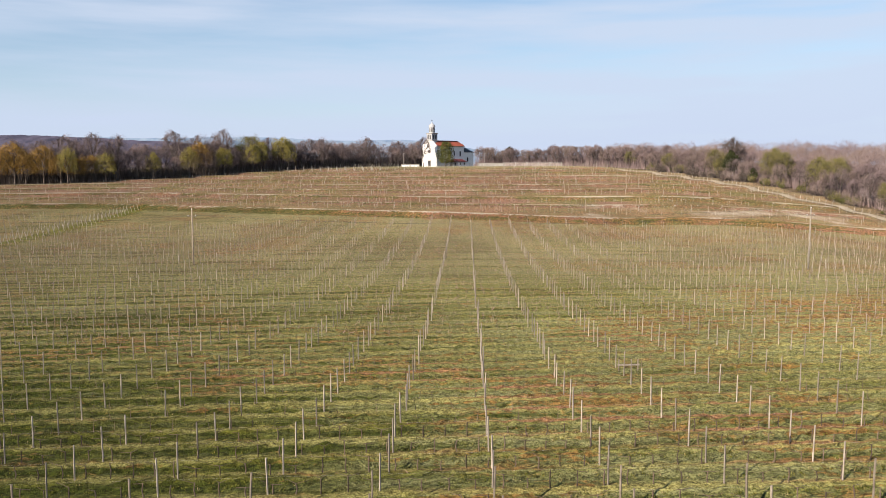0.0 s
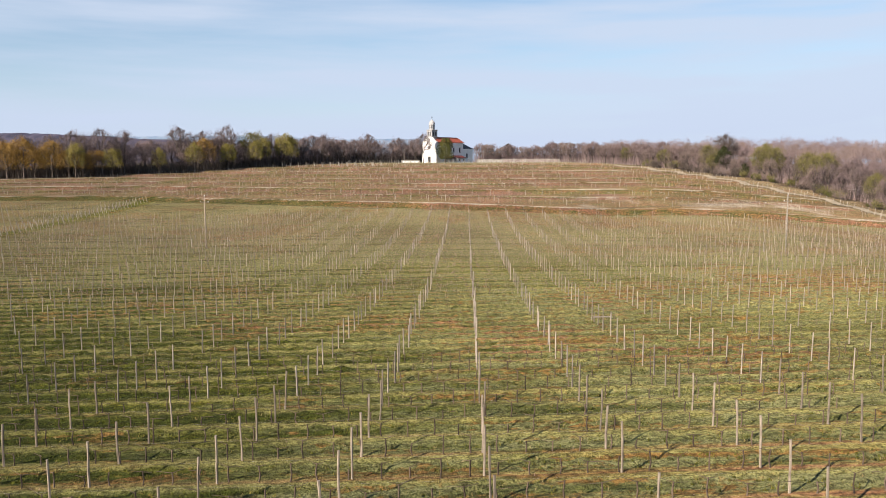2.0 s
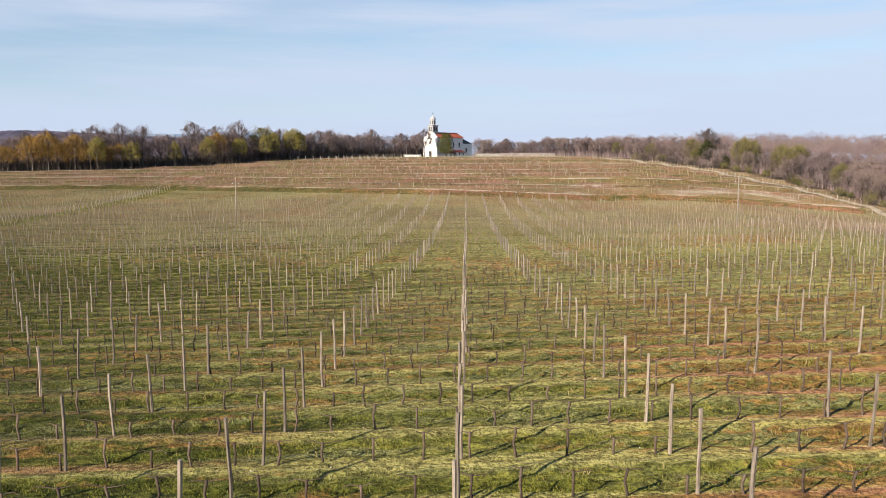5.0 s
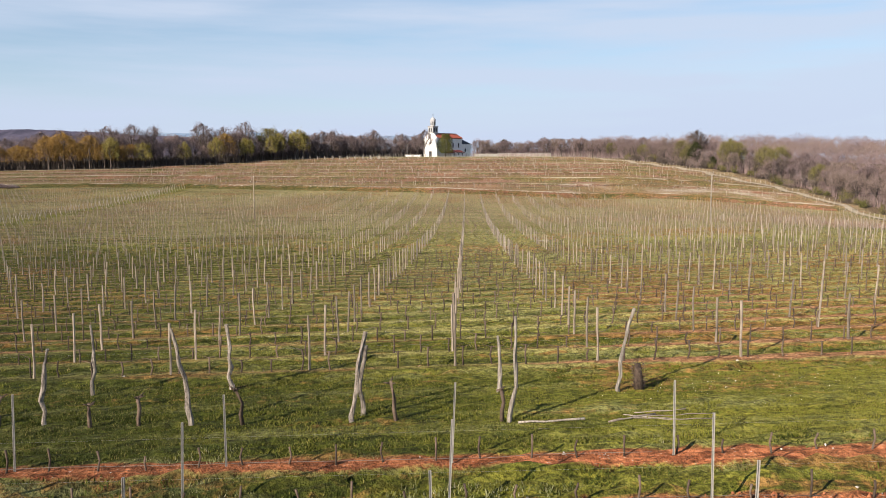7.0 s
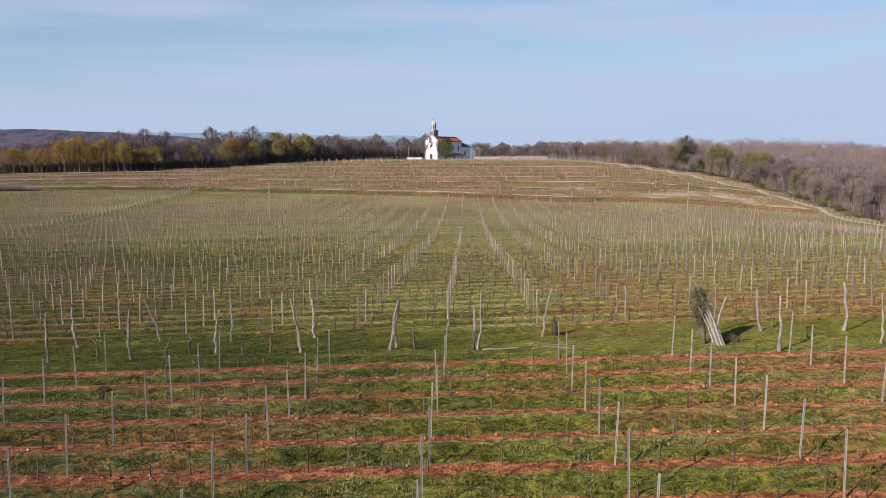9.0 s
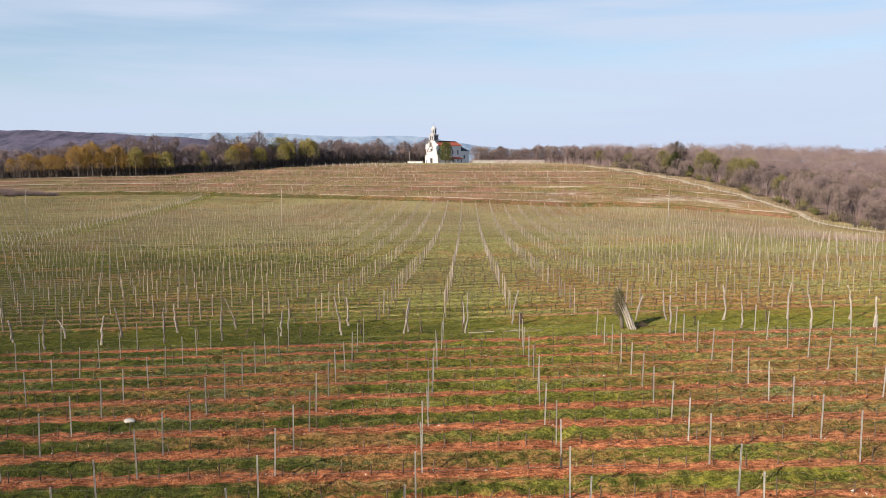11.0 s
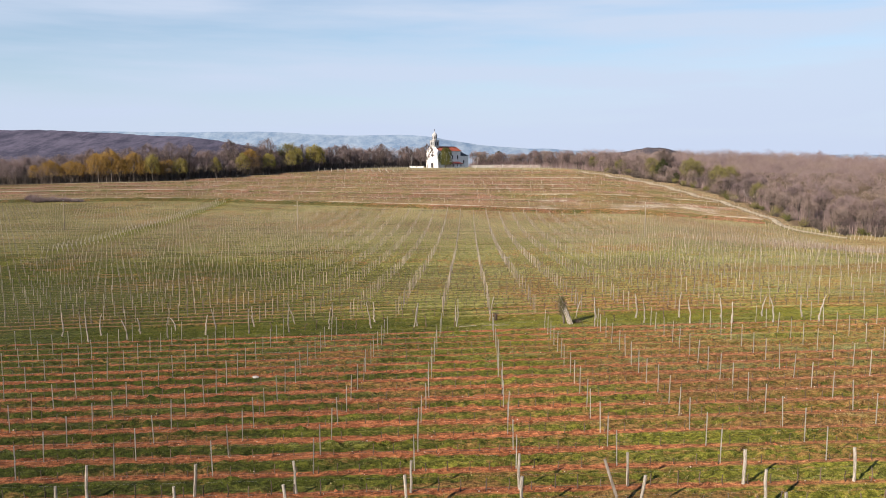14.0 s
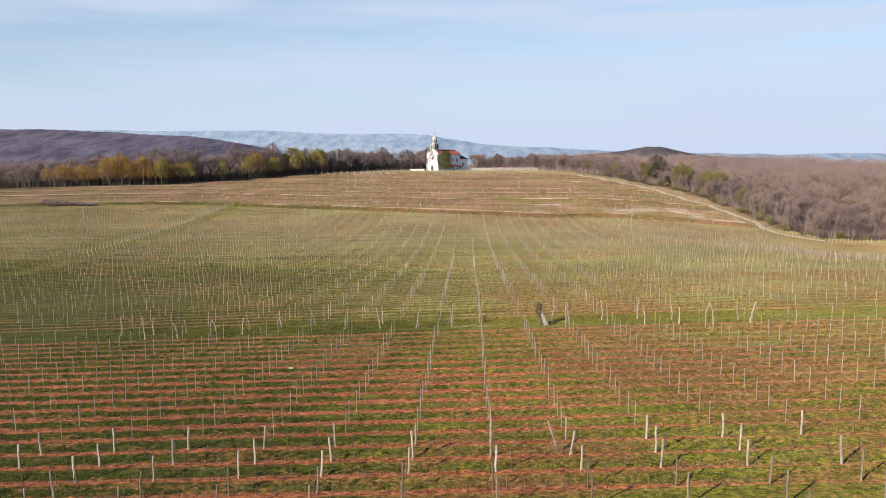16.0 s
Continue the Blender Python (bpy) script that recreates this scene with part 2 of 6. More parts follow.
M_DUSK = simple_mat("dark_twigs", (0.075, 0.058, 0.052), (0.14, 0.112, 0.10), 0.5, vary=0.3, fine=3, bstr=0)
M_BLOSSOM = simple_mat("blossom", (0.256, 0.216, 0.216), (0.384, 0.336, 0.336), 0.8, vary=0.2, fine=4, bstr=0)
M_STUCCO = simple_mat("white_stucco", (0.70, 0.70, 0.70), (0.80, 0.80, 0.79), 0.35, vary=0, fine=2.5, bdist=0.05)
M_STONE = simple_mat("pale_stone", (0.272, 0.26, 0.24), (0.376, 0.36, 0.336), 0.6, vary=0.12, fine=3.0, bdist=0.05)
M_TILE = simple_mat("red_roof_tiles", (0.16, 0.042, 0.030), (0.25, 0.072, 0.048), 0.8, vary=0.15, fine=6.0, bdist=0.1)
M_TOWER = simple_mat("grey_dressed_stone", (0.30, 0.305, 0.315), (0.43, 0.435, 0.445), 0.5, vary=0.08, fine=2.5, bdist=0.05)
M_WALL = simple_mat("rough_masonry", (0.21, 0.172, 0.160), (0.33, 0.28, 0.262), 0.6, vary=0.1, fine=3.0, bdist=0.05)
M_TILE_D = simple_mat("dark_red_roof", (0.16, 0.044, 0.04), (0.24, 0.072, 0.06), 0.8, vary=0.1, fine=6.0)
M_SLATE = simple_mat("dark_roof", (0.048, 0.052, 0.06), (0.088, 0.092, 0.1), 0.8, vary=0.1, fine=6.0)
M_DARK = simple_mat("dark_opening", (0.03, 0.03, 0.035), (0.06, 0.06, 0.065), 2.0, vary=0)
M_ROCK = simple_mat("limestone", (0.36, 0.328, 0.288), (0.56, 0.528, 0.48), 5.0, vary=0.2)


def ground_material():
    m, nt, b = nodes_mat("field_ground", 0.95, 0.1)
    g = nt.nodes.new("ShaderNodeNewGeometry")
    pos = g.outputs["Position"]
    sep = nt.nodes.new("ShaderNodeSeparateXYZ")
    nt.links.new(pos, sep.inputs[0])
    X, Y = sep.outputs[0], sep.outputs[1]

    def attr(name):
        a = nt.nodes.new("ShaderNodeAttribute")
        a.attribute_name = name
        return a.outputs["Fac"]
    big = noise_node(nt, pos, 0.035, 3)
    mid = noise_node(nt, pos, 0.22, 4)
    fine = noise_node(nt, pos, 2.2, 5, 0.65)
    tiny = noise_node(nt, pos, 11.0, 3, 0.7)
    clump = noise_node(nt, pos, 4.2, 3, 0.6, (0.6, 1.3, 1.0))
    streak = noise_node(nt, pos, 0.5, 4, 0.6, (0.22, 1.6, 1.0))
    ribbon = noise_node(nt, pos, 0.36, 4, 0.6, (0.3, 2.8, 1.0))
    # grass
    grass = blend(nt, ranged(nt, fine, 0.32, 0.66), (0.0544, 0.064, 0.008), (0.164, 0.162, 0.0224))
    grass = blend(nt, calc(nt, 'MULTIPLY', ranged(nt, tiny, 0.5, 0.72), 0.55), grass, (0.216, 0.204, 0.048))
    lush = blend(nt, ranged(nt, fine, 0.3, 0.7), (0.0180, 0.0290, 0.0040), (0.0700, 0.082, 0.0105))
    # soil under the vines
    rowA = calc(nt, 'DIVIDE', calc(nt, 'ADD', calc(nt, 'ADD', Y, calc(nt, 'MULTIPLY', X, 0.031)), -A_Y0), A_DY)
    rowB = calc(nt, 'DIVIDE', calc(nt, 'ADD', calc(nt, 'ADD', Y, calc(nt, 'MULTIPLY', X, 0.031)), -B_Y0), B_DY)
    isA = calc(nt, 'LESS_THAN', Y, -25.0)
    row = calc(nt, 'ADD', calc(nt, 'MULTIPLY', rowA, isA), calc(nt, 'MULTIPLY', rowB, calc(nt, 'SUBTRACT', 1.0, isA)))
    off = calc(nt, 'ABSOLUTE', calc(nt, 'SUBTRACT', calc(nt, 'FRACT', calc(nt, 'ADD', row, 0.5)), 0.5))
    # lanes between the rows differ: every second one mown, others trodden or left to dry
    lane_no = calc(nt, 'FLOOR', row)
    lane = nt.nodes.new("ShaderNodeTexWhiteNoise")
    lane.noise_dimensions = '1D'
    nt.links.new(lane_no, lane.inputs["W"])
    odd = calc(nt, 'ABSOLUTE', calc(nt, 'MODULO', lane_no, 2.0))
    lanes = calc(nt, 'ADD', calc(nt, 'MULTIPLY', calc(nt, 'SUBTRACT', lane.outputs[0], 0.5), 0.55), calc(nt, 'MULTIPLY', calc(nt, 'SUBTRACT', odd, 0.5), 0.35))
    lanes = calc(nt, 'MULTIPLY', lanes, attr("rows"))
    # mown stubble along the feet of the vines, darker sward in the lanes
    inB = calc(nt, 'MULTIPLY', calc(nt, 'MAXIMUM', ranged(nt, Y, -47.0, -40.0, 0.0, 0.65), calc(nt, 'SUBTRACT', 1.0, isA)), attr("rows"))
    side_of = calc(nt, 'SUBTRACT', calc(nt, 'FRACT', calc(nt, 'ADD', row, 0.5)), 0.5)
    foot = calc(nt, 'ABSOLUTE', calc(nt, 'ADD', side_of, calc(nt, 'ADD', 0.06, calc(nt, 'MULTIPLY', calc(nt, 'SUBTRACT', mid, 0.5), 0.12))))
    foot = calc(nt, 'ADD', foot, calc(nt, 'MULTIPLY', calc(nt, 'SUBTRACT', fine, 0.5), 0.16))
    stubble = calc(nt, 'MULTIPLY', calc(nt, 'MULTIPLY', ranged(nt, foot, 0.21, 0.11), inB), ranged(nt, calc(nt, 'ADD', ribbon, calc(nt, 'MULTIPLY', lane.outputs[0], 0.22)), 0.44, 0.66))
    sward = calc(nt, 'MULTIPLY', ranged(nt, foot, 0.20, 0.34), inB)
    wheel = calc(nt, 'MULTIPLY', ranged(nt, calc(nt, 'ABSOLUTE', calc(nt, 'SUBTRACT', off, 0.30)), 0.10, 0.02), attr("rows"))
    lushmask = calc(nt, 'ADD', attr("lush"), calc(nt, 'MULTIPLY', calc(nt, 'SUBTRACT', mid, 0.5), 1.0))
    lushmask = calc(nt, 'ADD', lushmask, calc(nt, 'MULTIPLY', calc(nt, 'SUBTRACT', ribbon, 0.5), -1.6))
    lushmask = calc(nt, 'SUBTRACT', lushmask, calc(nt, 'MULTIPLY', lanes, 0.3))
    lushmask = calc(nt, 'ADD', lushmask, calc(nt, 'MULTIPLY', sward, ranged(nt, Y, 0.0, 40.0, 0.08, 0.36)))
    grass = blend(nt, ranged(nt, lushmask, 0.1, 0.9), grass, lush)
    wan = blend(nt, ranged(nt, tiny, 0.3, 0.7), (0.124, 0.128, 0.051), (0.214, 0.217, 0.101))
    grass = blend(nt, ranged(nt, calc(nt, 'ADD', calc(nt, 'ADD', attr("wan"), calc(nt, 'MULTIPLY', calc(nt, 'MULTIPLY', lanes, ranged(nt, Y, 30.0, 100.0)), 0.9)), calc(nt, 'MULTIPLY', calc(nt, 'SUBTRACT', ribbon, 0.5), 2.2)), 0.05, 1.0), grass, wan)
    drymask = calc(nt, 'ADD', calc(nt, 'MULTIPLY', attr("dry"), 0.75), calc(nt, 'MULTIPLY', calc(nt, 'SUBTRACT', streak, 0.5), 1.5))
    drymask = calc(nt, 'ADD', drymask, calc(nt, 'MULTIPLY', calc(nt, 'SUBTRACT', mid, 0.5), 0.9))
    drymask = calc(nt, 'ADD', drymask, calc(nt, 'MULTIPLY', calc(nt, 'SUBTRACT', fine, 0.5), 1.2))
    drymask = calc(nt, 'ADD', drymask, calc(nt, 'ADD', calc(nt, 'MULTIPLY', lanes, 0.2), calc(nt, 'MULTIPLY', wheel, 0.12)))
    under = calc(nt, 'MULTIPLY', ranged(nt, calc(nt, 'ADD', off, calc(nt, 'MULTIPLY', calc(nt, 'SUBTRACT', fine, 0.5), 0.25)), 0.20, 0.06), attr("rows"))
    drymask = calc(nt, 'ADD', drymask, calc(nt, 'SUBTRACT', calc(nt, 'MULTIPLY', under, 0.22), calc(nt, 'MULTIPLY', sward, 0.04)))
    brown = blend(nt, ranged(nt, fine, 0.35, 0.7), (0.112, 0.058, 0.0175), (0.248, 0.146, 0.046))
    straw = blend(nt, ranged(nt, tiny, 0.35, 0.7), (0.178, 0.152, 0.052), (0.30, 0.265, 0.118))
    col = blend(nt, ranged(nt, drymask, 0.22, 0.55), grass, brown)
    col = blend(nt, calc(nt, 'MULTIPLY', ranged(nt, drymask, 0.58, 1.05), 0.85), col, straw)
    col = blend(nt, calc(nt, 'MULTIPLY', calc(nt, 'MULTIPLY', under, 0.2), calc(nt, 'SUBTRACT', 1.0, isA)), col, (0.096, 0.064, 0.036))
    sage = blend(nt, ranged(nt, tiny, 0.3, 0.7), (0.152, 0.142, 0.042), (0.288, 0.270, 0.098))
    col = blend(nt, calc(nt, 'MULTIPLY', stubble, ranged(nt, attr("lush"), 0.35, 0.95, 0.82, 0.3)), col, sage)
    ruddy = blend(nt, ranged(nt, tiny, 0.3, 0.7), (0.13, 0.070, 0.030), (0.255, 0.150, 0.068))
    col = blend(nt, calc(nt, 'MULTIPLY', calc(nt, 'MULTIPLY', ranged(nt, drymask, 0.15, 0.6), isA), calc(nt, 'MULTIPLY', calc(nt, 'MULTIPLY', attr("rows"), ranged(nt, Y, -52.0, -38.0, 1.0, 0.2)), 0.35)), col, ruddy)
    ragged = calc(nt, 'ADD', off, calc(nt, 'MULTIPLY', calc(nt, 'SUBTRACT', fine, 0.5), 0.2))
    ragged = calc(nt, 'ADD', ragged, calc(nt, 'MULTIPLY', calc(nt, 'SUBTRACT', tiny, 0.5), 0.16))
    ragged = calc(nt, 'ADD', ragged, calc(nt, 'MULTIPLY', calc(nt, 'SUBTRACT', mid, 0.5), 0.16))
    amount = attr("soil")
    width = calc(nt, 'MULTIPLY', amount, 0.205)
    band = calc(nt, 'SUBTRACT', width, ragged)
    soilmask = calc(nt, 'MULTIPLY', calc(nt, 'MULTIPLY', ranged(nt, band, -0.05, 0.05), attr("rows")), ranged(nt, amount, 0.06, 0.4))
    soil = blend(nt, ranged(nt, fine, 0.3, 0.7), (0.150, 0.045, 0.019), (0.385, 0.146, 0.066))
    tan = blend(nt, ranged(nt, fine, 0.3, 0.7), (0.165, 0.080, 0.040), (0.305, 0.162, 0.086))
    soil = blend(nt, calc(nt, 'MULTIPLY', isA, ranged(nt, X, 4.0, 24.0, 1.0, 0.45)), tan, soil)
    soil = blend(nt, ranged(nt, tiny, 0.62, 0.72), soil, (0.4, 0.336, 0.28))
    col = blend(nt, soilmask, col, soil)
    # bare earth of banks
    bank = calc(nt, 'ADD', attr("bank"), calc(nt, 'MULTIPLY', calc(nt, 'SUBTRACT', mid, 0.5), 1.5))
    bank = calc(nt, 'ADD', bank, calc(nt, 'MULTIPLY', calc(nt, 'SUBTRACT', streak, 0.5), 1.6))
    earth = blend(nt, ranged(nt, fine, 0.3, 0.7), (0.092, 0.047, 0.0335), (0.212, 0.117, 0.082))
    col = blend(nt, calc(nt, 'MULTIPLY', ranged(nt, bank, 0.3, 0.85), ranged(nt, attr("bank"), 0.02, 0.15)), col, earth)
    iron = blend(nt, ranged(nt, fine, 0.3, 0.7), (0.14, 0.062, 0.036), (0.27, 0.132, 0.08))
    rusty = calc(nt, 'ADD', attr("rust"), calc(nt, 'ADD', calc(nt, 'MULTIPLY', calc(nt, 'SUBTRACT', streak, 0.5), 1.0), calc(nt, 'MULTIPLY', calc(nt, 'SUBTRACT', fine, 0.5), 0.8)))
    col = blend(nt, calc(nt, 'MULTIPLY', ranged(nt, rusty, 0.3, 0.8), ranged(nt, attr("rust"), 0.02, 0.2)), col, iron)
    # haze over the hill and far field, put into the ground colour
    haze_grey = blend(nt, ranged(nt, fine, 0.3, 0.7), (0.125, 0.083, 0.064), (0.228, 0.161, 0.128))
    col = blend(nt, attr("dull"), col, haze_grey)
    pale = blend(nt, ranged(nt, fine, 0.3, 0.7), (0.25, 0.216, 0.168), (0.372, 0.332, 0.276))
    col = blend(nt, ranged(nt, calc(nt, 'ADD', attr("pale"), calc(nt, 'MULTIPLY', calc(nt, 'SUBTRACT', mid, 0.5), 0.7)), 0.35, 0.8), col, pale)
    leaves = blend(nt, ranged(nt, fine, 0.3, 0.7), (0.048, 0.0344, 0.0256), (0.096, 0.0704, 0.0544))
    col = blend(nt, attr("litter"), col, leaves)
    b.inputs["Diffuse Roughness"].default_value = 1.0
    # the nap of fine grass and dead stalks catches light at a low angle
    b.inputs["Sheen Weight"].default_value = 0.035
    b.inputs["Sheen Roughness"].default_value = 0.55
    b.inputs["Sheen Tint"].default_value = (0.70, 0.62, 0.30, 1)
    # specks and clumps darkened: fine shadow between tufts put into the base colour
    shade = calc(nt, 'MULTIPLY', ranged(nt, big, 0.3, 0.7, 0.8, 1.1), calc(nt, 'MULTIPLY', ranged(nt, tiny, 0.32, 0.54, 0.5, 1.14), ranged(nt, clump, 0.34, 0.62, 0.52, 1.34)))
    hs = nt.nodes.new("ShaderNodeHueSaturation")
    nt.links.new(shade, hs.inputs["Value"])
    nt.links.new(col, hs.inputs["Color"])
    nt.links.new(hs.outputs[0], b.inputs["Base Color"])
    bump(nt, b, calc(nt, 'ADD', calc(nt, 'MULTIPLY', fine, 0.6), calc(nt, 'MULTIPLY', tiny, 0.4)), 1.0, 0.3)
    return m


M_GROUND = ground_material()

# ---- ground, one sheet to the horizon ----
gx = np.concatenate([[-5000, -3000, -1800, -1100, -800, -600], np.arange(-480, -160, 20), np.arange(-160, -48, 3.0), np.arange(-48, 48, 0.5), np.arange(48, 180, 3.0),
                     np.arange(180, 500, 20), [500, 650, 900, 1300, 2000, 3200, 5000]])
gy = np.concatenate([[-400, -300, -220, -170, -140, -120], np.arange(-108, -78, 1.5), np.arange(-78, 90, 0.29), np.arange(90, 200, 2.5), np.arange(200, 300, 0.42), np.arange(300, 476, 0.7),
                     np.arange(476, 560, 10), [580, 640, 720, 850, 1000, 1300, 1700, 2300, 3200, 4600]])
GX, GY = np.meshgrid(gx, gy)
GZ = ground(GX, GY)
rng = np.random.default_rng(4)
# tilled ridges and tussocks near by
rowf = np.where(GY < -25, (GY + 0.031 * GX - A_Y0) / A_DY, (GY + 0.031 * GX - B_Y0) / B_DY)
offr = np.abs((rowf + 0.5) % 1 - 0.5)
near = sstep(-80, -76, GY) * (1 - sstep(60, 88, GY)) * (1 - sstep(40, 48, np.abs(GX)))
strip = sstep(-30.2, -29.5, GY + 0.031 * GX) * (1 - sstep(-23, -22, GY + 0.031 * GX))
GZ = GZ + near * (1 - strip) * np.where(GY < -25, 0.03, 0.07) * (1 - sstep(0.12, 0.3, offr)) + near * rng.normal(0, 1, GX.shape) * np.where(GY < -25, 0.1, 0.065) * (1 - 0.6 * strip) * (0.25 + 0.75 * sstep(0.14, 0.28, offr))
GZ = GZ + sstep(20, 40, GY) * (1 - sstep(196, 203, warp(GX, GY))) * (np.abs(GX) < 170) * rng.normal(0, 0.06, GX.shape)
Q0 = warp(GX, GY)
k0 = np.clip(np.searchsorted(TERR, Q0) - 1, 0, len(TERR) - 2)
f0 = (Q0 - TERR[k0]) / (TERR[k0 + 1] - TERR[k0])
GZ = GZ + np.where((Q0 > 205) & (Q0 < 410) & (np.abs(GX) < 160), np.where(f0 < 0.17, 0.16, 0.04), 0) * rng.normal(0, 1, GX.shape)
ny, nx = GX.shape
idx = np.arange(ny * nx).reshape(ny, nx)
gf = np.stack([idx[:-1, :-1], idx[:-1, 1:], idx[1:, 1:], idx[1:, :-1]], -1).reshape(-1, 4)
land = mesh_obj("ground", np.stack([GX, GY, GZ], -1).reshape(-1, 3), gf, M_GROUND, smooth=True)
tagged(land, "rolling vineyard ground with grass, red soil and terraces", "ground", kind="structure")


def wobble(x, y, s, seed):
    return np.vectorize(lambda a, c: noise.noise(Vector((a * s, c * s, seed))))(x, y)


def put_attr(name, values):
    a = land.data.attributes.new(name, 'FLOAT', 'POINT')
    a.data.foreach_set("value", np.clip(values, 0, 1).astype(np.float32).ravel())


Q = warp(GX, GY)
inA = (GY + 0.031 * GX < -28.9)
w1 = wobble(GX, GY, 1 / 30.0, 3.1)
w2 = wobble(GX, GY, 1 / 12.0, 7.7)
rows = np.where(strip > 0.5, 0.0, 1.0) * (1 - sstep(196, 204, Q)) * np.where(np.abs(GX + 99.4) < 2.4, 0.0, 1.0)
soil = np.where(inA, 0.24 + 0.5 * w1 + 0.34 * w2 + 0.56 * sstep(-40, -47, GY) + 0.25 * sstep(-40, -48, GY) * (1 - sstep(-14, 2, GX)) + 0.12 * sstep(-46, -43, GY) + 0.2 * sstep(-36.5, -33, GY) - 0.12 * sstep(0, 12, GX) * sstep(-36.5, -33, GY) + 0.34 * sstep(-31.8, -31.2, GY + 0.031 * GX) - 0.42 * sstep(3, 18, GX) * sstep(-34, -40, GY) + 0.45 * sstep(-44, -56, GY) * (1 - sstep(-2, 14, GX)), 0.16 + 0.6 * w1 + 0.45 * w2 + 0.2 * (1 - sstep(-16, -6, GY)) + 0.1 * (1 - sstep(0, 14, GY)))
soil = np.where(inA & (GY < -66), 0.72 + 0.35 * w1 - 0.3 * sstep(3, 18, GX), soil)
soil = soil * (1 - 0.5 * sstep(20, 120, GY))
# west darker, east paler: brightening opposite the sun, put into the grass masks
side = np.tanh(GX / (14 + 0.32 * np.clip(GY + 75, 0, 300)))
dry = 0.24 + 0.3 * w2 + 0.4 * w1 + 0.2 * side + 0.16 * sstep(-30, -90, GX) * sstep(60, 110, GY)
# pale grass; the ramp with distance also puts greyish haze into it
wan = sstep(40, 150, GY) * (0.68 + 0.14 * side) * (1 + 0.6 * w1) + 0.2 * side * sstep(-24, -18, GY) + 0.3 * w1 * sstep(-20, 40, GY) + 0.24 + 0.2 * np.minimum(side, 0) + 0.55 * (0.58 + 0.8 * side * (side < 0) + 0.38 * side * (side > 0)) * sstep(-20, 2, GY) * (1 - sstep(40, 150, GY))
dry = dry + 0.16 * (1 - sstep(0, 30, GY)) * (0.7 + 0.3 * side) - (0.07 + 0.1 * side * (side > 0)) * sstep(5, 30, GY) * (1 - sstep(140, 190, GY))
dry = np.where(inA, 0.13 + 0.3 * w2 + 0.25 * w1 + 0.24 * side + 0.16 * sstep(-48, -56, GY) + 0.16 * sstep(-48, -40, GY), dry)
dry = np.where(strip > 0.3, 0.08 + 0.2 * w2 + 0.12 * side + 0.3 * sstep(-25.5, -22.5, GY + 0.031 * GX), dry)
dry = np.where((np.abs(GX + 99.4) < 2.4) & (GY > 95) & (GY < 262), 0.0, dry)
kq = np.clip(np.searchsorted(TERR, Q) - 1, 0, len(TERR) - 2)
fq = np.clip((Q - TERR[kq]) / (TERR[kq + 1] - TERR[kq]), 0, 1)
onhill = sstep(204.6, 205.4, Q) * (1 - sstep(405, 415, Q))
low = (Q < TERR[1]) & (onhill > 0.5)
scarp = fq < 0.2
bank = onhill * (np.where(fq < 0.15, 0.85, 0.42) + 0.6 * w1 + 0.7 * w2 - 0.18 * sstep(30, 80, GX))
bank = np.where(low, onhill * np.where(scarp, np.clip(0.12 + 0.3 * sstep(-25, 30, GX) + 0.5 * w2, 0.03, 1), 0.25 + 0.4 * w2), bank)
# iron-red earth: the lowest scarp to the east, the one above it, and patches elsewhere
rust = onhill * np.where(low & (fq < 0.11), sstep(5, 60, GX) * (0.5 + 0.8 * w2), np.where((kq == 1) & (fq < 0.3), sstep(20, 60, GX) * (0.75 + 0.5 * w2), np.where(fq < 0.2, np.clip(0.32 + 0.9 * w2 + 0.6 * w1, 0, 0.8), np.clip(0.12 + 0.7 * w1 + 0.4 * w2, 0, 0.5))))
dry = np.where(onhill > 0.5, 0.58 + 0.16 * w1 + 0.25 * w2, dry)
hillwan = onhill * np.where(low & ~scarp, 0.4, 0.12)
dry = np.where(low & scarp & (GX < 15), 0.3 + 0.3 * sstep(-60, 5, GX), dry)
RIGHT_EDGE = [(86, 385), (100, 340), (110, 300), (117, 268), (123, 250), (128, 229), (133, 195), (145, 178), (175, 178), (300, 190)]


# real differences in growth, with the same west-to-east brightness ramp mixed in
lush = np.where(strip > 0.3, 0.8 - 0.75 * sstep(-6, 10, GX), np.where(inA, 0.42 - 0.75 * side + 0.3 * w2, 0.46 * (1 - 0.7 * sstep(0, 80, GY)) - (0.62 + 0.5 * (side < 0)) * side * (1 - 0.9 * sstep(30, 130, GY)) + 0.3 * w1))
lane_w = (np.abs(GX + 99.4) < 2.6) & (GY > 60) & (GY < 262)
lush = np.where(lane_w, 0.3, lush)
wan = np.where(lane_w, 0.0, wan)
fringe = (onhill > 0.5) & (fq > 0.115) & (fq < 0.155) & ~low
lush = np.where(fringe, 1.2, np.where(onhill > 0.5, np.where(low & scarp, 1.0, 0.5), lush))
dry = np.where(fringe, 0.3, dry)
bank = np.where(fringe, 0.0, bank)
wan = np.where(inA, (0.2 + 0.6 * w2 + 0.35 * side) * sstep(-58, -44, GY), np.where(onhill > 0.5, hillwan, wan))
# the grass verge beyond the farm track is not terraced soil
xt = np.interp(-GY, [-385, -340, -300, -268, -250, -229, -195], [86, 100, 110, 117, 123, 128, 133])
verge = (GX > xt - 3) & (onhill > 0.5)
bank = np.where(verge, 0.0, bank)
rust = np.where(verge, 0.0, rust)
dry = np.where(verge, 0.4, dry)
lush = np.where(verge, 0.5, lush)
wan = np.where(verge, 0.55, wan)
# haze greying by area: terraces, verge, and far field rising with distance
dull = 0.42 * onhill * np.where(fringe | (low & scarp), 0.4, 1.0)
dull = np.where(verge, 0.6, dull)
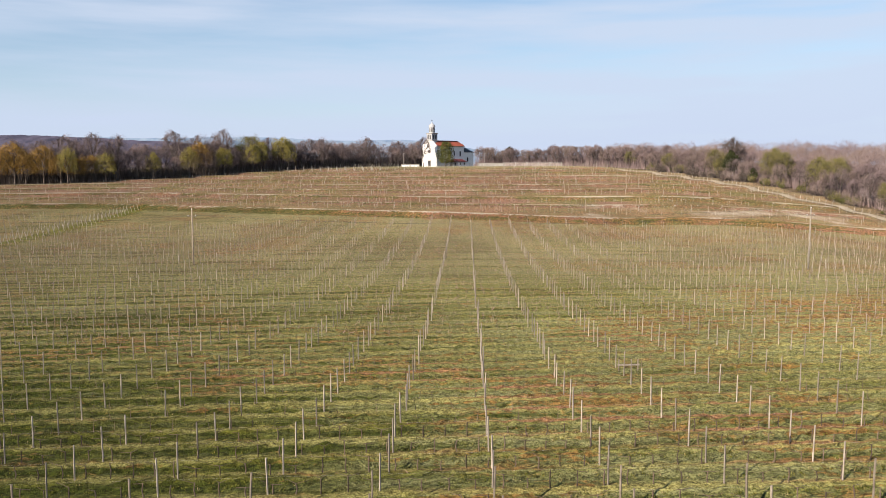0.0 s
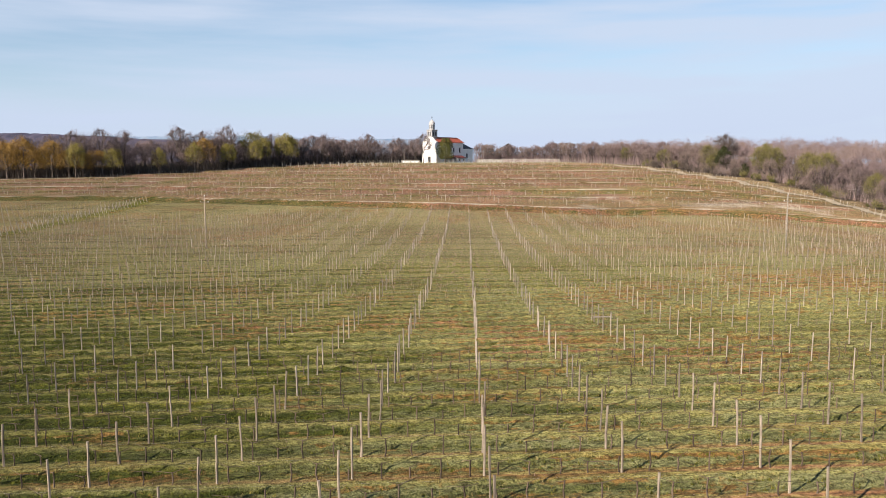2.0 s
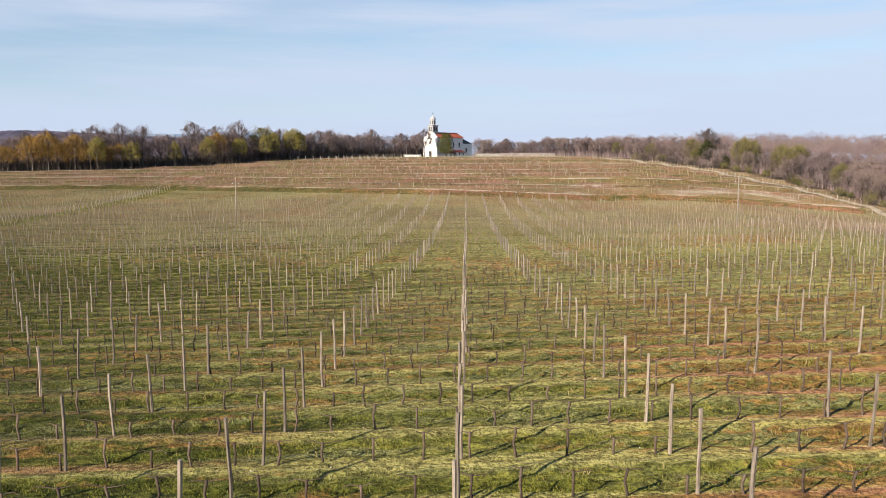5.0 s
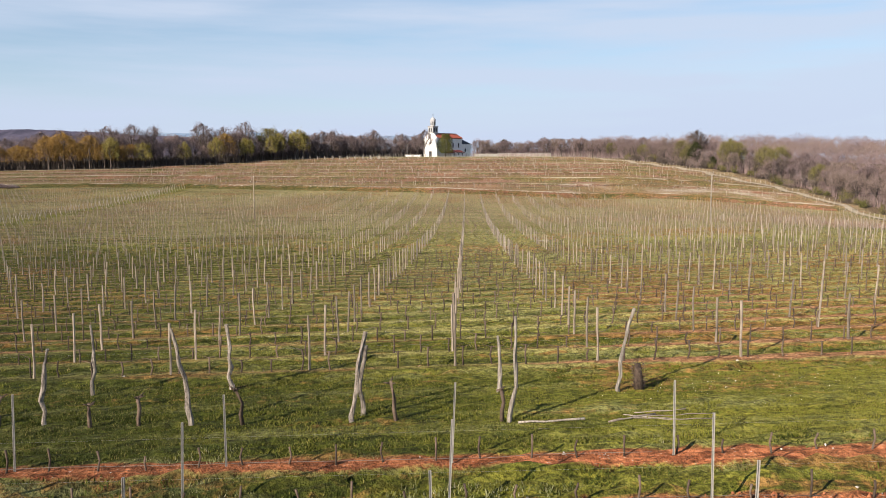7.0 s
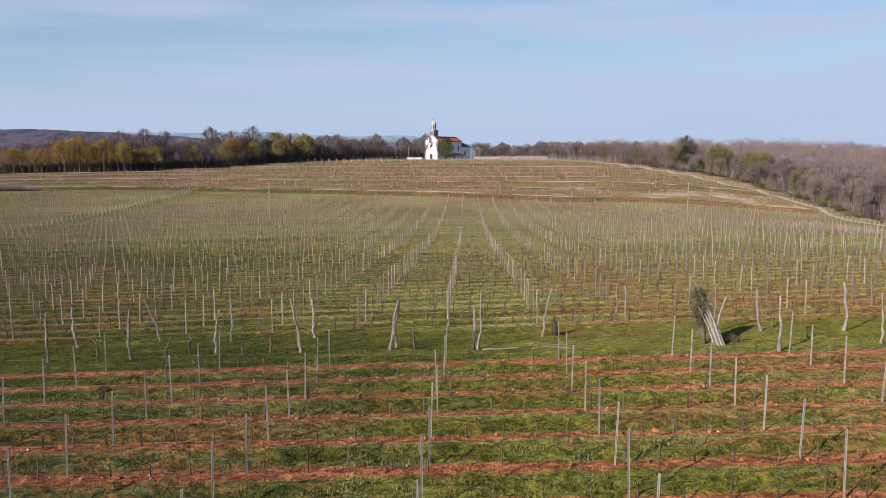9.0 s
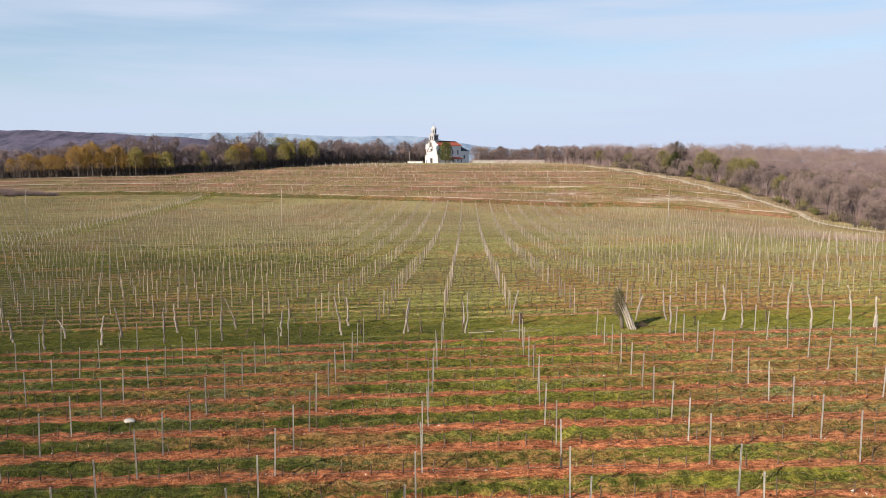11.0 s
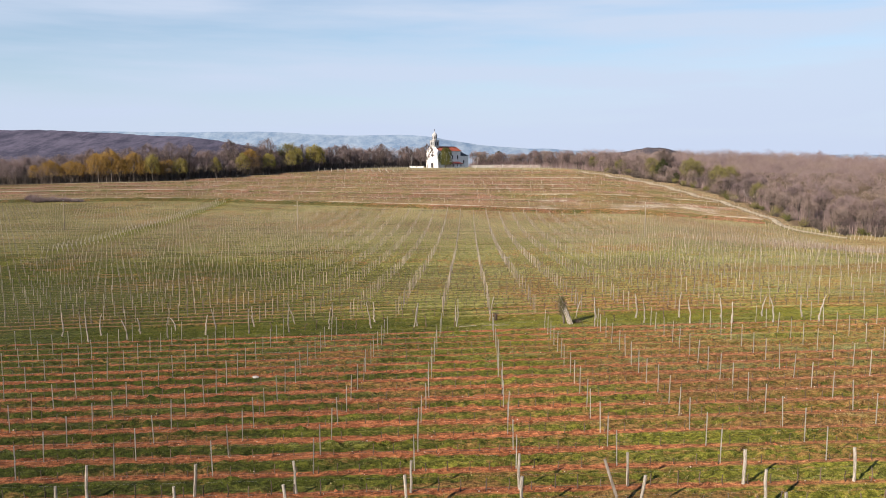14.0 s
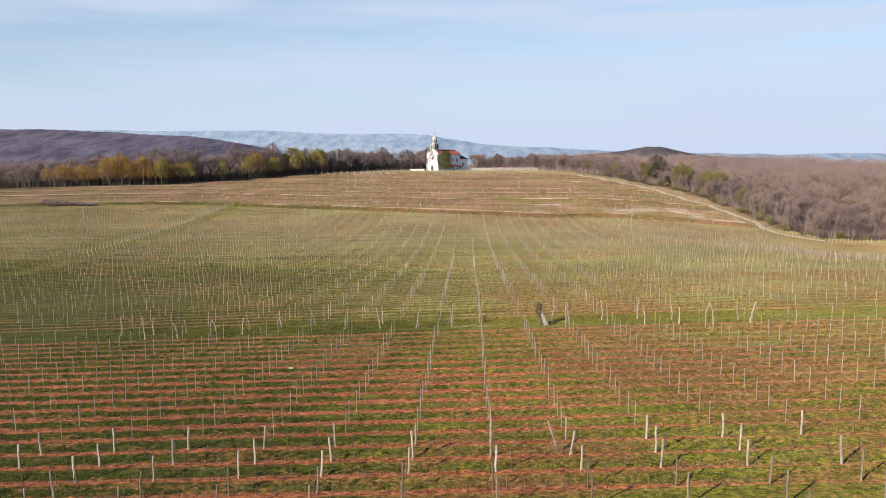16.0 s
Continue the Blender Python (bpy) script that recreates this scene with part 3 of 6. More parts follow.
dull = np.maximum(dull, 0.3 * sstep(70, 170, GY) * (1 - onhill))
dull = np.where(lane_w, 0.0, dull)
litter = np.zeros_like(GX)
EDGE_W = [(-420, 350), (-330, 345), (-258, 352), (-205, 356), (-167, 360), (-134, 386), (-101, 416), (-60, 452), (-32, 486), (14, 505)]
yw = np.interp(GX, [p[0] for p in EDGE_W], [p[1] for p in EDGE_W])
litter = np.where((GX < 14) & (GY > yw - 1), 0.95, litter)
xe = np.interp(-GY, [-510, -488, -440, -396, -348, -302, -270, -235, -206, -192], [20, 60, 92, 103, 116, 126, 134, 137, 141, 160])
litter = np.where((GX > xe - 4) & (GY > 184), 0.9, litter)
pale = onhill * sstep(0.155, 0.175, fq) * (1 - np.where(low, sstep(0.19, 0.23, fq), sstep(0.21, 0.30, fq))) * (np.where((kq >= 4) & (kq % 2 == 1), 0.4, 0.8) + 0.7 * w2 - 0.15 * sstep(40, 90, GX))
eastern = sstep(15, 45, GX) * onhill * np.where(verge, 0.0, 1.0)
pale = np.where(low & ~scarp, np.maximum(pale, eastern * (0.42 + 0.5 * w2)), pale)
pale = np.where((kq == 1) & (fq < 0.3), np.maximum(pale, eastern * (0.4 + 0.6 * w2)), pale)
green = (kq == 2) & (fq < 0.4) & (eastern > 0.5)
bank, rust, dull, dry = np.where(green, 0.1, bank), np.where(green, 0.0, rust), np.where(green, 0.3, dull), np.where(green, 0.45, dry)
pale = np.where(verge, 0.0, pale)
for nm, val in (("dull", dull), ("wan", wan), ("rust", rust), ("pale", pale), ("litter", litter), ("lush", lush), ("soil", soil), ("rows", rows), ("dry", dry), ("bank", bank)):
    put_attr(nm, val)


# ---- farm track along the wood ----
def smooth_line(pts, step):
    P = np.array(pts, float)
    d = np.concatenate([[0], np.cumsum(np.hypot(*np.diff(P, axis=0).T))])
    s = np.arange(0, d[-1], step)
    q = np.stack([np.interp(s, d, P[:, 0]), np.interp(s, d, P[:, 1])], 1)
    for _ in range(6):
        q[1:-1] = (q[:-2] + q[1:-1] * 2 + q[2:]) / 4
    return q


tl = smooth_line(RIGHT_EDGE[:8], 3.0)
tn = np.gradient(tl, axis=0)
tn = np.stack([-tn[:, 1], tn[:, 0]], 1) / np.linalg.norm(tn, axis=1)[:, None]
tv, tf = [], []
for i, (p, n_) in enumerate(zip(tl, tn)):
    for o in (-1.5, -.7, 0, .7, 1.5):
        q = p + n_ * (o + .15 * math.sin(i * 1.7 + o))
        tv.append((q[0], q[1], gz(q[0], q[1]) + .5 - .2 * abs(o)))
for i in range(len(tl) - 1):
    for j in range(4):
        tf.append((i * 5 + j, i * 5 + j + 1, i * 5 + j + 6, i * 5 + j + 5))
M_TRACK = simple_mat("gravel_track", (0.272, 0.232, 0.168), (0.4, 0.352, 0.272), 0.5, rough=1.0, spec=0.0, vary=0, fine=6, bstr=0)
tagged(mesh_obj("track", tv, tf, M_TRACK, smooth=True), "pale gravel farm track along the wood", "track", kind="structure")

# ---- posts ----
def post_mesh(name, h, r, mat, rng_, sides=6, lean=0.05, kinks=3, sink=0.25):
    pts, rad = [(0, 0, -sink)], [r * 1.1]
    x = y = 0.0
    for i in range(1, kinks + 1):
        x += rng_.uniform(-lean, lean)
        y += rng_.uniform(-lean, lean)
        pts.append((x, y, h * i / kinks))
        rad.append(r * rng_.uniform(0.85, 1.05))
    vs, fs = tube(pts, rad, sides, True, 0.12, rng_)
    me = bpy.data.meshes.new(name)
    me.from_pydata([tuple(v) for v in vs], [], fs)
    me.materials.append(mat)
    return me


R = random.Random(11)
WOOD = [post_mesh("wooden_post", R.uniform(1.75, 2.0), R.uniform(0.040, 0.050), M_POST_N, R, 6, 0.03) for _ in range(8)]
WHITE = [post_mesh("white_post", R.uniform(1.5, 1.75), R.uniform(0.06, 0.075), M_POST_W, R, 7, 0.06) for _ in range(8)]
DARKP = [post_mesh("dark_post", R.uniform(1.5, 1.75), R.uniform(0.05, 0.06), M_POST_D, R) for _ in range(5)]


def steel_mesh(h):
    """A folded sheet-steel stake: an open channel with lips."""
    o = [(-.021, -.015), (-.021, .015), (.021, .015), (.021, -.015), (.015, -.015), (.015, .009), (-.015, .009), (-.015, -.015)]
    vs = [(x, y, -.3) for x, y in o] + [(x, y, h) for x, y in o]
    fs = [(i, (i + 1) % 8, 8 + (i + 1) % 8, 8 + i) for i in range(8)] + [(8, 9, 14, 15), (9, 10, 13, 14), (10, 11, 12, 13)]
    me = bpy.data.meshes.new("steel_post")
    me.from_pydata(vs, [], fs)
    me.materials.append(M_METAL)
    return me


STEEL = [steel_mesh(h) for h in (1.68, 1.74, 1.8)]
far_posts = {"wood": Heap(), "steel": Heap(), "far": Heap()}


def col_x(c, y):
    return COL_X0 + COL_DX * c + COL_SLANT * (y - 0.66)


def row_y(y0, dy, r, x):
    return y0 + dy * r - 0.031 * x


def stake(me, x, y, label, group, lean=2.0):
    ob = new(me.name.split(".")[0], me)
    ob.matrix_world = pose(x, y, gz(x, y), R.uniform(-lean, lean), R.uniform(-lean, lean), R.uniform(0, 360) if "steel" not in me.name else R.uniform(-8, 8))
    return tagged(ob, label, "post", group)


def far_stake(heap, x, y, h, r, sides=4):
    z = gz(x, y)
    dx, dy = R.uniform(-.05, .05), R.uniform(-.05, .05)
    vs, fs = tube([(x, y, z - .2), (x + dx, y + dy, z + h)], [r, r * .9], sides, False)
    heap.add(vs, fs + [tuple(sides + j for j in range(sides))])


for r in range(-9, 12):
    for c in range(-26, 27):
        y = A_Y0 + A_DY * r
        x = col_x(c, y) + R.uniform(-.12, .12)
        y = row_y(A_Y0, A_DY, r, x) + R.uniform(-.1, .1)
        if r >= -3:
            if abs(c) <= 9:
                stake(R.choice(STEEL), x, y, "slim galvanised steel vineyard post on red soil", "steel vineyard posts")
            else:
                far_stake(far_posts["steel"], x, y, 1.74, .022)
        elif r >= -6:
            if R.random() < 0.08:
                continue
            if abs(c) <= 10:
                stake(R.choice(WHITE), x + R.uniform(-.2, .2), y, "bleached white wooden vineyard post", "white wooden posts", 4)
            else:
                far_stake(far_posts["wood"], x, y, 1.65, .065, 5)
        elif abs(c) <= 9:
            stake(R.choice(DARKP), x, y, "weathered dark wooden vineyard post", "dark wooden posts", 3)

for r in range(0, 85):
    for c in range(-20, 27):
        y = B_Y0 + B_DY * r
        x = col_x(c, y) + R.uniform(-.12, .12)
        y = row_y(B_Y0, B_DY, r, x) + R.uniform(-.12, .12)
        if float(warp(x, y)) > 203 or x > 127 or x < -97:
            continue
        if R.random() < 0.03:
            continue
        if r <= 19 and abs(c) <= 7:
            stake(R.choice(WOOD), x, y, "weathered wooden vineyard post in grass", "wooden vineyard posts")
        else:
            far_stake(far_posts["wood"], x, y, R.uniform(1.65, 1.9), .041)
# vineyard beyond the grass lane
for r in range(30, 100):
    for c in range(-44, -21):
        y = B_Y0 + B_DY * r
        x = col_x(c, y)
        y = row_y(B_Y0, B_DY, r, x)
        if 40 < y and float(warp(x, y)) < 203:
            far_stake(far_posts["wood"], x, y, 1.75, .04)
# posts on the terraces
for k in range(len(TERR) - 1):
    for rowpos in ((0.42, 0.72) if TERR[k + 1] - TERR[k] > 15 else (0.5,)):
        for x in np.arange(-190, 132, 5.4 if k % 2 else 4.9):
            q = TERR[k] + rowpos * (TERR[k + 1] - TERR[k])
            y = q + 0.52 * min(max(-x, 0), 120)
            xr = float(np.interp(-y, [-385, -340, -300, -268, -250, -229, -195], [86, 100, 110, 117, 123, 128, 133]))
            if x > xr - 3:
                continue
            far_stake(far_posts["far"], x + R.uniform(-.4, .4), y, R.uniform(1.3, 1.7), .05)
# thin vine stakes on the terraces
for k in range(len(TERR) - 1):
    for x in np.arange(-150, 118, 1.35):
        q = TERR[k] + 0.62 * (TERR[k + 1] - TERR[k])
        y = q + 0.52 * min(max(-x, 0), 120)
        xr = float(np.interp(-y, [-385, -340, -300, -268, -250, -229, -195], [86, 100, 110, 117, 123, 128, 133]))
        if x < xr - 3 and R.random() < (.85 if k > 3 else .55):
            far_stake(far_posts["far"], x + R.uniform(-.3, .3), y, R.uniform(.9, 1.5), .032, 3)
# leaning end posts on both sides of the grass lane
for i in range(60):
    y = 98 + i * 2.67
    for side, x in ((1, -97.3), (-1, -101.5)):
        z = gz(x, y)
        vs, fs = tube([(x, y, z - .2), (x + side * -0.55, y, z + 1.9)], [.078, .068], 4, False)
        far_posts["far"].add(vs, fs)
for i in range(len(RIGHT_EDGE) - 1):
    (ax, ay), (bx, by) = RIGHT_EDGE[i], RIGHT_EDGE[i + 1]
    n = int(math.hypot(bx - ax, by - ay) / (2.7 if i < 6 else 1.4))
    for j in range(n):
        t = j / n
        x, y = ax + (bx - ax) * t - 2.5, ay + (by - ay) * t - (2.5 if by >= ay else 0)
        z = gz(x, y)
        vs, fs = tube([(x, y, z - .2), (x + .35, y + .1, z + 1.9)], [.085, .075], 4, False)
        far_posts["far"].add(vs, fs)
for x in np.arange(-205, 92, .62):
    y = R.choice((424, 433)) + 0.52 * min(max(-x, 0), 60)
    far_stake(far_posts["far"], x + R.uniform(-.5, .5), y + R.uniform(-.5, .5), R.uniform(1.6, 2.2), .06)
tagged(far_posts["wood"].make("distant_wooden_posts", M_POST), "many weathered wooden vineyard posts in rows", "posts", kind="stuff")
tagged(far_posts["steel"].make("distant_steel_posts", M_METAL), "many slim steel vineyard posts in rows", "posts", kind="stuff")
tagged(far_posts["far"].make("hillside_posts", M_POST_W), "many pale wooden posts on terraces and field edges", "posts", kind="stuff")

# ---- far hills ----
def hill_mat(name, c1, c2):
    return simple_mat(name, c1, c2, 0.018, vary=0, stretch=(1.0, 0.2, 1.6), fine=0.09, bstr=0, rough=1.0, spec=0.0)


def ridge(name, label, pts, depth, mat, base=-80.0):
    xs = np.linspace(pts[0][0], pts[-1][0], 160)
    hs = np.interp(xs, [p[0] for p in pts], [p[1] for p in pts])
    hs = np.convolve(np.pad(hs, 4, mode="edge"), np.ones(9) / 9, mode="valid")
    hs = hs + np.array([noise.noise(Vector((x / 130.0, depth, 0))) * 5 + noise.noise(Vector((x / 22.0, depth, 5))) * 2 for x in xs])
    n = 14
    vs, fs = [], []
    for j in range(n):
        t = j / (n - 1)
        for x, h in zip(xs, hs):
            wv = noise.noise(Vector((x / 200.0, t * 4, depth)))
            vs.append((x, depth - 700 * (1 - t) + 40 * wv, base + (h - base) * (t ** 0.8) + (wv * 5 if 0 < t < 1 else 0)))
    m_ = len(xs)
    for j in range(n - 1):
        for i in range(m_ - 1):
            fs.append((j * m_ + i, j * m_ + i + 1, (j + 1) * m_ + i + 1, (j + 1) * m_ + i))
    ob = mesh_obj(name, vs, fs, mat, smooth=True)
    return tagged(ob, label, "hill", kind="structure")


# the hill's blue-violet holds distance haze in the base colour
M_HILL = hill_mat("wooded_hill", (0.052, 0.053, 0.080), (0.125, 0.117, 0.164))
# aerial haze over the mountains is put into these blue base tones
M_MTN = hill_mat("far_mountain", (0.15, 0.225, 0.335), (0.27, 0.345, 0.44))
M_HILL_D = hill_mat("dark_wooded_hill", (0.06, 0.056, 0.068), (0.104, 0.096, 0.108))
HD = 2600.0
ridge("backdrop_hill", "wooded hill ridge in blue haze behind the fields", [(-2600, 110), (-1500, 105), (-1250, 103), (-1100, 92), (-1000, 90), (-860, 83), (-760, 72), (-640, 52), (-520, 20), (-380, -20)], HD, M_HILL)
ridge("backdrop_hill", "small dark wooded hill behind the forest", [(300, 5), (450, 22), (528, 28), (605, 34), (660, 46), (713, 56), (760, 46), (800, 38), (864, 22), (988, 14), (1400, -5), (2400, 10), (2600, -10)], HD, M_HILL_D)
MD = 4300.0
ridge("backdrop_mountain", "far mountain range tinted with pale blue haze", [(-3677, 169), (-2436, 162), (-1660, 151), (-1350, 149), (-1070, 158), (-884, 152), (-667, 138), (-511, 129), (-263, 144), (-123, 142), (-14, 123), (110, 93), (266, 74), (452, 69), (670, 60), (920, 45), (1418, 30), (1605, 40), (1917, 19), (2071, 41), (2439, 35), (3472, 43)], MD, M_MTN, -150)

# ---- trees ----
def stuff_mesh(name, v, f, mat, label, category):
    return tagged(mesh_obj(name, np.asarray(v), np.asarray(f), mat), label, category, kind="stuff")


def branch_skeleton(rnd, h, spread, low=.26, limbs_n=7):
    """A short trunk that forks into spreading limbs under a rounded crown: limbs with radii, and the twigs' seats."""
    limbs, tips = [], []
    mid, rx, rz = Vector((0, 0, h * .57)), spread, h * .43
    fork = Vector((rnd.uniform(-.02, .02) * h, rnd.uniform(-.02, .02) * h, h * low))
    limbs.append(([Vector((0, 0, -.6)), Vector((0, 0, h * .02)), fork], [h * .027, h * .02, h * .016]))

    def rim(a, e, k):
        return mid + Vector((math.cos(a) * math.cos(e) * rx, math.sin(a) * math.cos(e) * rx, math.sin(e) * rz)) * k

    def grow(p, a, e, k, r, level):
        end = rim(a, e, k)
        way = end - p
        bend = p + way * .5 + Vector((rnd.uniform(-.08, .08), rnd.uniform(-.08, .08), .10 - .05 * level)) * way.length
        limbs.append(([p, bend, end], [r, r * .68, r * .3]))
        tips.append((bend, end))
        if level:
            tips.append((p.lerp(bend, .5), bend))
        if level >= 2:
            return
        for _ in range((4, 3)[level]):
            t = rnd.uniform(.3, .95)
            s_ = p.lerp(bend, t * 2) if t < .5 else bend.lerp(end, t * 2 - 1)
            grow(s_, a + rnd.gauss(0, .42), min(1.45, max(-.35, e + rnd.gauss(0, .3))), rnd.uniform(.72, .98), r * .48, level + 1)

    for i in range(limbs_n):
        grow(fork.lerp(Vector((0, 0, h * .48)), rnd.uniform(0, .5)), i * 2.4 + rnd.uniform(-.4, .4), rnd.uniform(-.1, .5) + (i % 3) * .42, .86, h * .0125, 0)
    return limbs, tips


def into_crown(p, mid, radii, seed, rag=.2):
    """Draws points that lie outside a lumpy rounded crown back to its outline."""
    q = (p - mid) / radii
    r = np.linalg.norm(q, axis=1)
    u = q / (r[:, None] + 1e-9)
    lump = 1 + rag * np.sin(u[:, 0] * 5.1 + seed) * np.sin(u[:, 1] * 4.3 + seed * 2.1) + .6 * rag * np.sin(u[:, 2] * 7.7 + u[:, 0] * 6 + seed * .7)
    k = np.minimum(1, lump / (r + 1e-9))
    return mid + (p - mid) * k[:, None]


def leaf_quads(c, size, rng_, squash=1.0):
    n = len(c)
    a = rng_.normal(size=(n, 3))
    a /= np.linalg.norm(a, axis=1)[:, None]
    b = np.cross(a, rng_.normal(size=(n, 3)))
    b /= np.linalg.norm(b, axis=1)[:, None]
    s = rng_.uniform(.6, 1.3, (n, 1)) * size
    a, b = a * s, b * s * .7
    v = np.stack([c - a, c - b, c + a, c + b], 1).reshape(-1, 3)
    return v, np.arange(4 * n).reshape(-1, 4)


TALL = {}


def tree(name, label, seed, h, spread, bark, foliage, kind="bare", n=5600, width=.042, leaf=.13, low=.26, category="tree"):
    rnd, rg = random.Random(seed), np.random.default_rng(seed)
    root = new(name)
    TALL[root.name] = h
    limbs, tips = branch_skeleton(rnd, h, spread, low)
    hp = Heap()
    for i, (pts, rad) in enumerate(limbs):
        vs, fs = tube(pts, [max(r, .022) for r in rad], 7 if i == 0 else 3, False)
        hp.add(vs, fs)
    hp.make("trunk", bark, root, smooth=True)
    mid, radii = np.array([0, 0, h * .57]), np.array([spread, spread, h * .43])
    pick = rg.integers(0, len(tips), n)
    a = np.array([tips[i][0] for i in pick])
    e = np.array([tips[i][1] for i in pick])
    base = a + (e - a) * rg.uniform(.0, 1.0, (n, 1))
    out = (base - mid) / radii
    out /= np.linalg.norm(out, axis=1)[:, None] + 1e-6
    way = .6 * (e - a) / (np.linalg.norm(e - a, axis=1)[:, None] + 1e-6) + .55 * out + rg.normal(0, .42, (n, 3)) + np.array([0, 0, .22])
    way /= np.linalg.norm(way, axis=1)[:, None]
    tip = into_crown(base + way * rg.uniform(.6, 1.9, (n, 1)) * h / 14, mid, radii, seed)
    # a fringe of the finest twigs follows the crown's outline
    m_ = int(n * .4)
    u = rg.normal(size=(m_, 3))
    u /= np.linalg.norm(u, axis=1)[:, None]
    u[:, 2] = np.where(u[:, 2] < -.6, -u[:, 2], u[:, 2])
    edge = into_crown(mid + u * radii * 1.4, mid, radii, seed)
    edge = mid + (edge - mid) * (rg.uniform(.3, 1, (m_, 1)) ** .4)
    inward = (np.array([0, 0, h * .35]) - edge)
    inward /= np.linalg.norm(inward, axis=1)[:, None]
    tip[:m_] = edge
    base[:m_] = edge + (inward + rg.normal(0, .35, (m_, 3))) * rg.uniform(.5, 1.3, (m_, 1)) * h / 14
    if kind == "bare":
        v, f = slivers(base, tip, rg.uniform(.6, 1.3, n) * width, rg)
    else:
        c = np.concatenate([base + (tip - base) * k + rg.normal(0, .16, (n, 3)) for k in (.45, 1.0)])
        v, f = leaf_quads(c, leaf, rg)
    mesh_obj("crown", v, f, foliage, root)
    return tagged(root, label, category)


GROUP_T = "trees of the woodland edge"
PROTO = {
    "grey": [tree("bare_tree", "bare grey-brown deciduous tree at the wood's edge", s, h, sp, M_BARK, M_TWIG) for s, h, sp in ((1, 15, 5.6), (2, 14, 5.0), (3, 16.5, 6.4), (4, 12, 4.6), (15, 15, 4.6))],
    "oak": [tree("bare_tree", "tall bare oak with dark spreading limbs", s, h, sp, M_BARK, M_TWIG, n=5600, low=.24) for s, h, sp in ((21, 18, 7.2), (22, 17, 6.2))],
    "red": [tree("bare_tree", "bare reddish-brown deciduous tree in the wood", s, h, sp, M_BARK, M_TWIG_P) for s, h, sp in ((5, 13, 5.0), (6, 14.5, 4.8), (7, 11, 4.4), (16, 12, 5.2))],
    "tan": [tree("bare_tree", "bare pinkish tan deciduous tree in the wood", s, h, sp, M_BARK, M_TWIG_T) for s, h, sp in ((31, 13, 5.0), (32, 14, 4.6))],
    "mauve": [tree("bare_tree", "bare mauve-grey deciduous tree in the wood", s, h, sp, M_BARK, M_TWIG_M) for s, h, sp in ((33, 12.5, 4.8), (34, 14, 5.2))],
    "yellow": [tree("budding_tree", "tree with fresh yellow-green spring leaves", s, h, sp, M_BARK, M_YELLOW, "leaf", 3600, leaf=.105) for s, h, sp in ((8, 10, 3.3), (9, 11.5, 3.5))],
    "ochre": [tree("budding_tree", "tree with ochre-yellow spring catkins", s, h, sp, M_BARK, M_OCHRE, "leaf", 3800, leaf=.105, low=.18) for s, h, sp in ((10, 10.5, 4.4), (12, 9.5, 4.2))],
    "dusk": [tree("bare_tree", "bare dark tree with a dense rounded crown", 23, 15, 5.4, M_BARK, M_DUSK)],
    "ivy": [tree("ivy_tree", "tree overgrown with dark green ivy", 13, 12, 3.2, M_BARK, M_IVY, "leaf", 2400, leaf=.17)],
    "olive": [tree("budding_tree", "broad tree with dull olive-green spring leaves", s, h, sp, M_BARK, M_OLIVE, "leaf", 4600, leaf=.095, low=.15) for s, h, sp in ((14, 12, 5.0), (17, 11, 4.4))],
}
for k, lst in PROTO.items():
    for ob in lst:
        tagged(ob, group=GROUP_T)
used = set()


def plant(kind, x, y, tall, rnd, which=None):
    """Sets a tree of that height in metres at x, y."""
    p = PROTO[kind][which] if which is not None else rnd.choice(PROTO[kind])
    m = pose(x, y, gz(x, y) - .1, 0, 0, rnd.uniform(0, 360))
    k = tall / TALL[p.name]
    if p.name not in used:
        used.add(p.name)
        p.matrix_basis = m
        p.scale = (k,) * 3
        return p
    ob = copy_thing(p, m)
    ob.scale = (k * rnd.uniform(.9, 1.1), k * rnd.uniform(.9, 1.1), k)
    return ob


def along(pts, step, rnd):
    """Points along a line with its normal to the left."""
    out = []
    for (ax, ay), (bx, by) in zip(pts, pts[1:]):
        n = max(1, int(math.hypot(bx - ax, by - ay) / step))
        nxx, nyy = -(by - ay), bx - ax
        l = math.hypot(nxx, nyy)
        for j in range(n):
            t = (j + rnd.uniform(.2, .8)) / n
            out.append((ax + (bx - ax) * t, ay + (by - ay) * t, nxx / l, nyy / l))
    return out


WEST = EDGE_W
EAST = [(20, 508), (60, 488), (92, 440), (103, 396), (116, 348), (126, 302), (134, 270), (137, 235), (141, 208), (152, 187), (185, 186), (300, 197)]
rt = random.Random(21)
for x, y, nx_, ny_ in along(WEST, 6.6, rt):
    for depth in (0, 9):
        d = depth + rt.uniform(-2, 2.5)
        if depth == 0:
            if -225 < x < -160:
                kind, tall = "ochre", rt.uniform(11, 13.5)
            elif x < -225:
                kind, tall = rt.choice(("grey", "grey", "ochre", "red", "grey")), rt.uniform(9, 12)
            elif x < -60:
                kind, tall = rt.choice(("grey", "grey", "grey", "red", "red", "grey")), rt.uniform(10, 14.5)
            else:
                kind, tall = rt.choice(("grey", "grey", "red")), rt.uniform(9, 13)
        else:
            kind, tall = rt.choice(("grey", "grey", "red", "oak")), rt.uniform(14.5, 18.5)
            if x < -225:
                tall *= .88
            if x > -60:
                tall *= .8
        plant(kind, x + nx_ * d, y + ny_ * d, tall, rt)
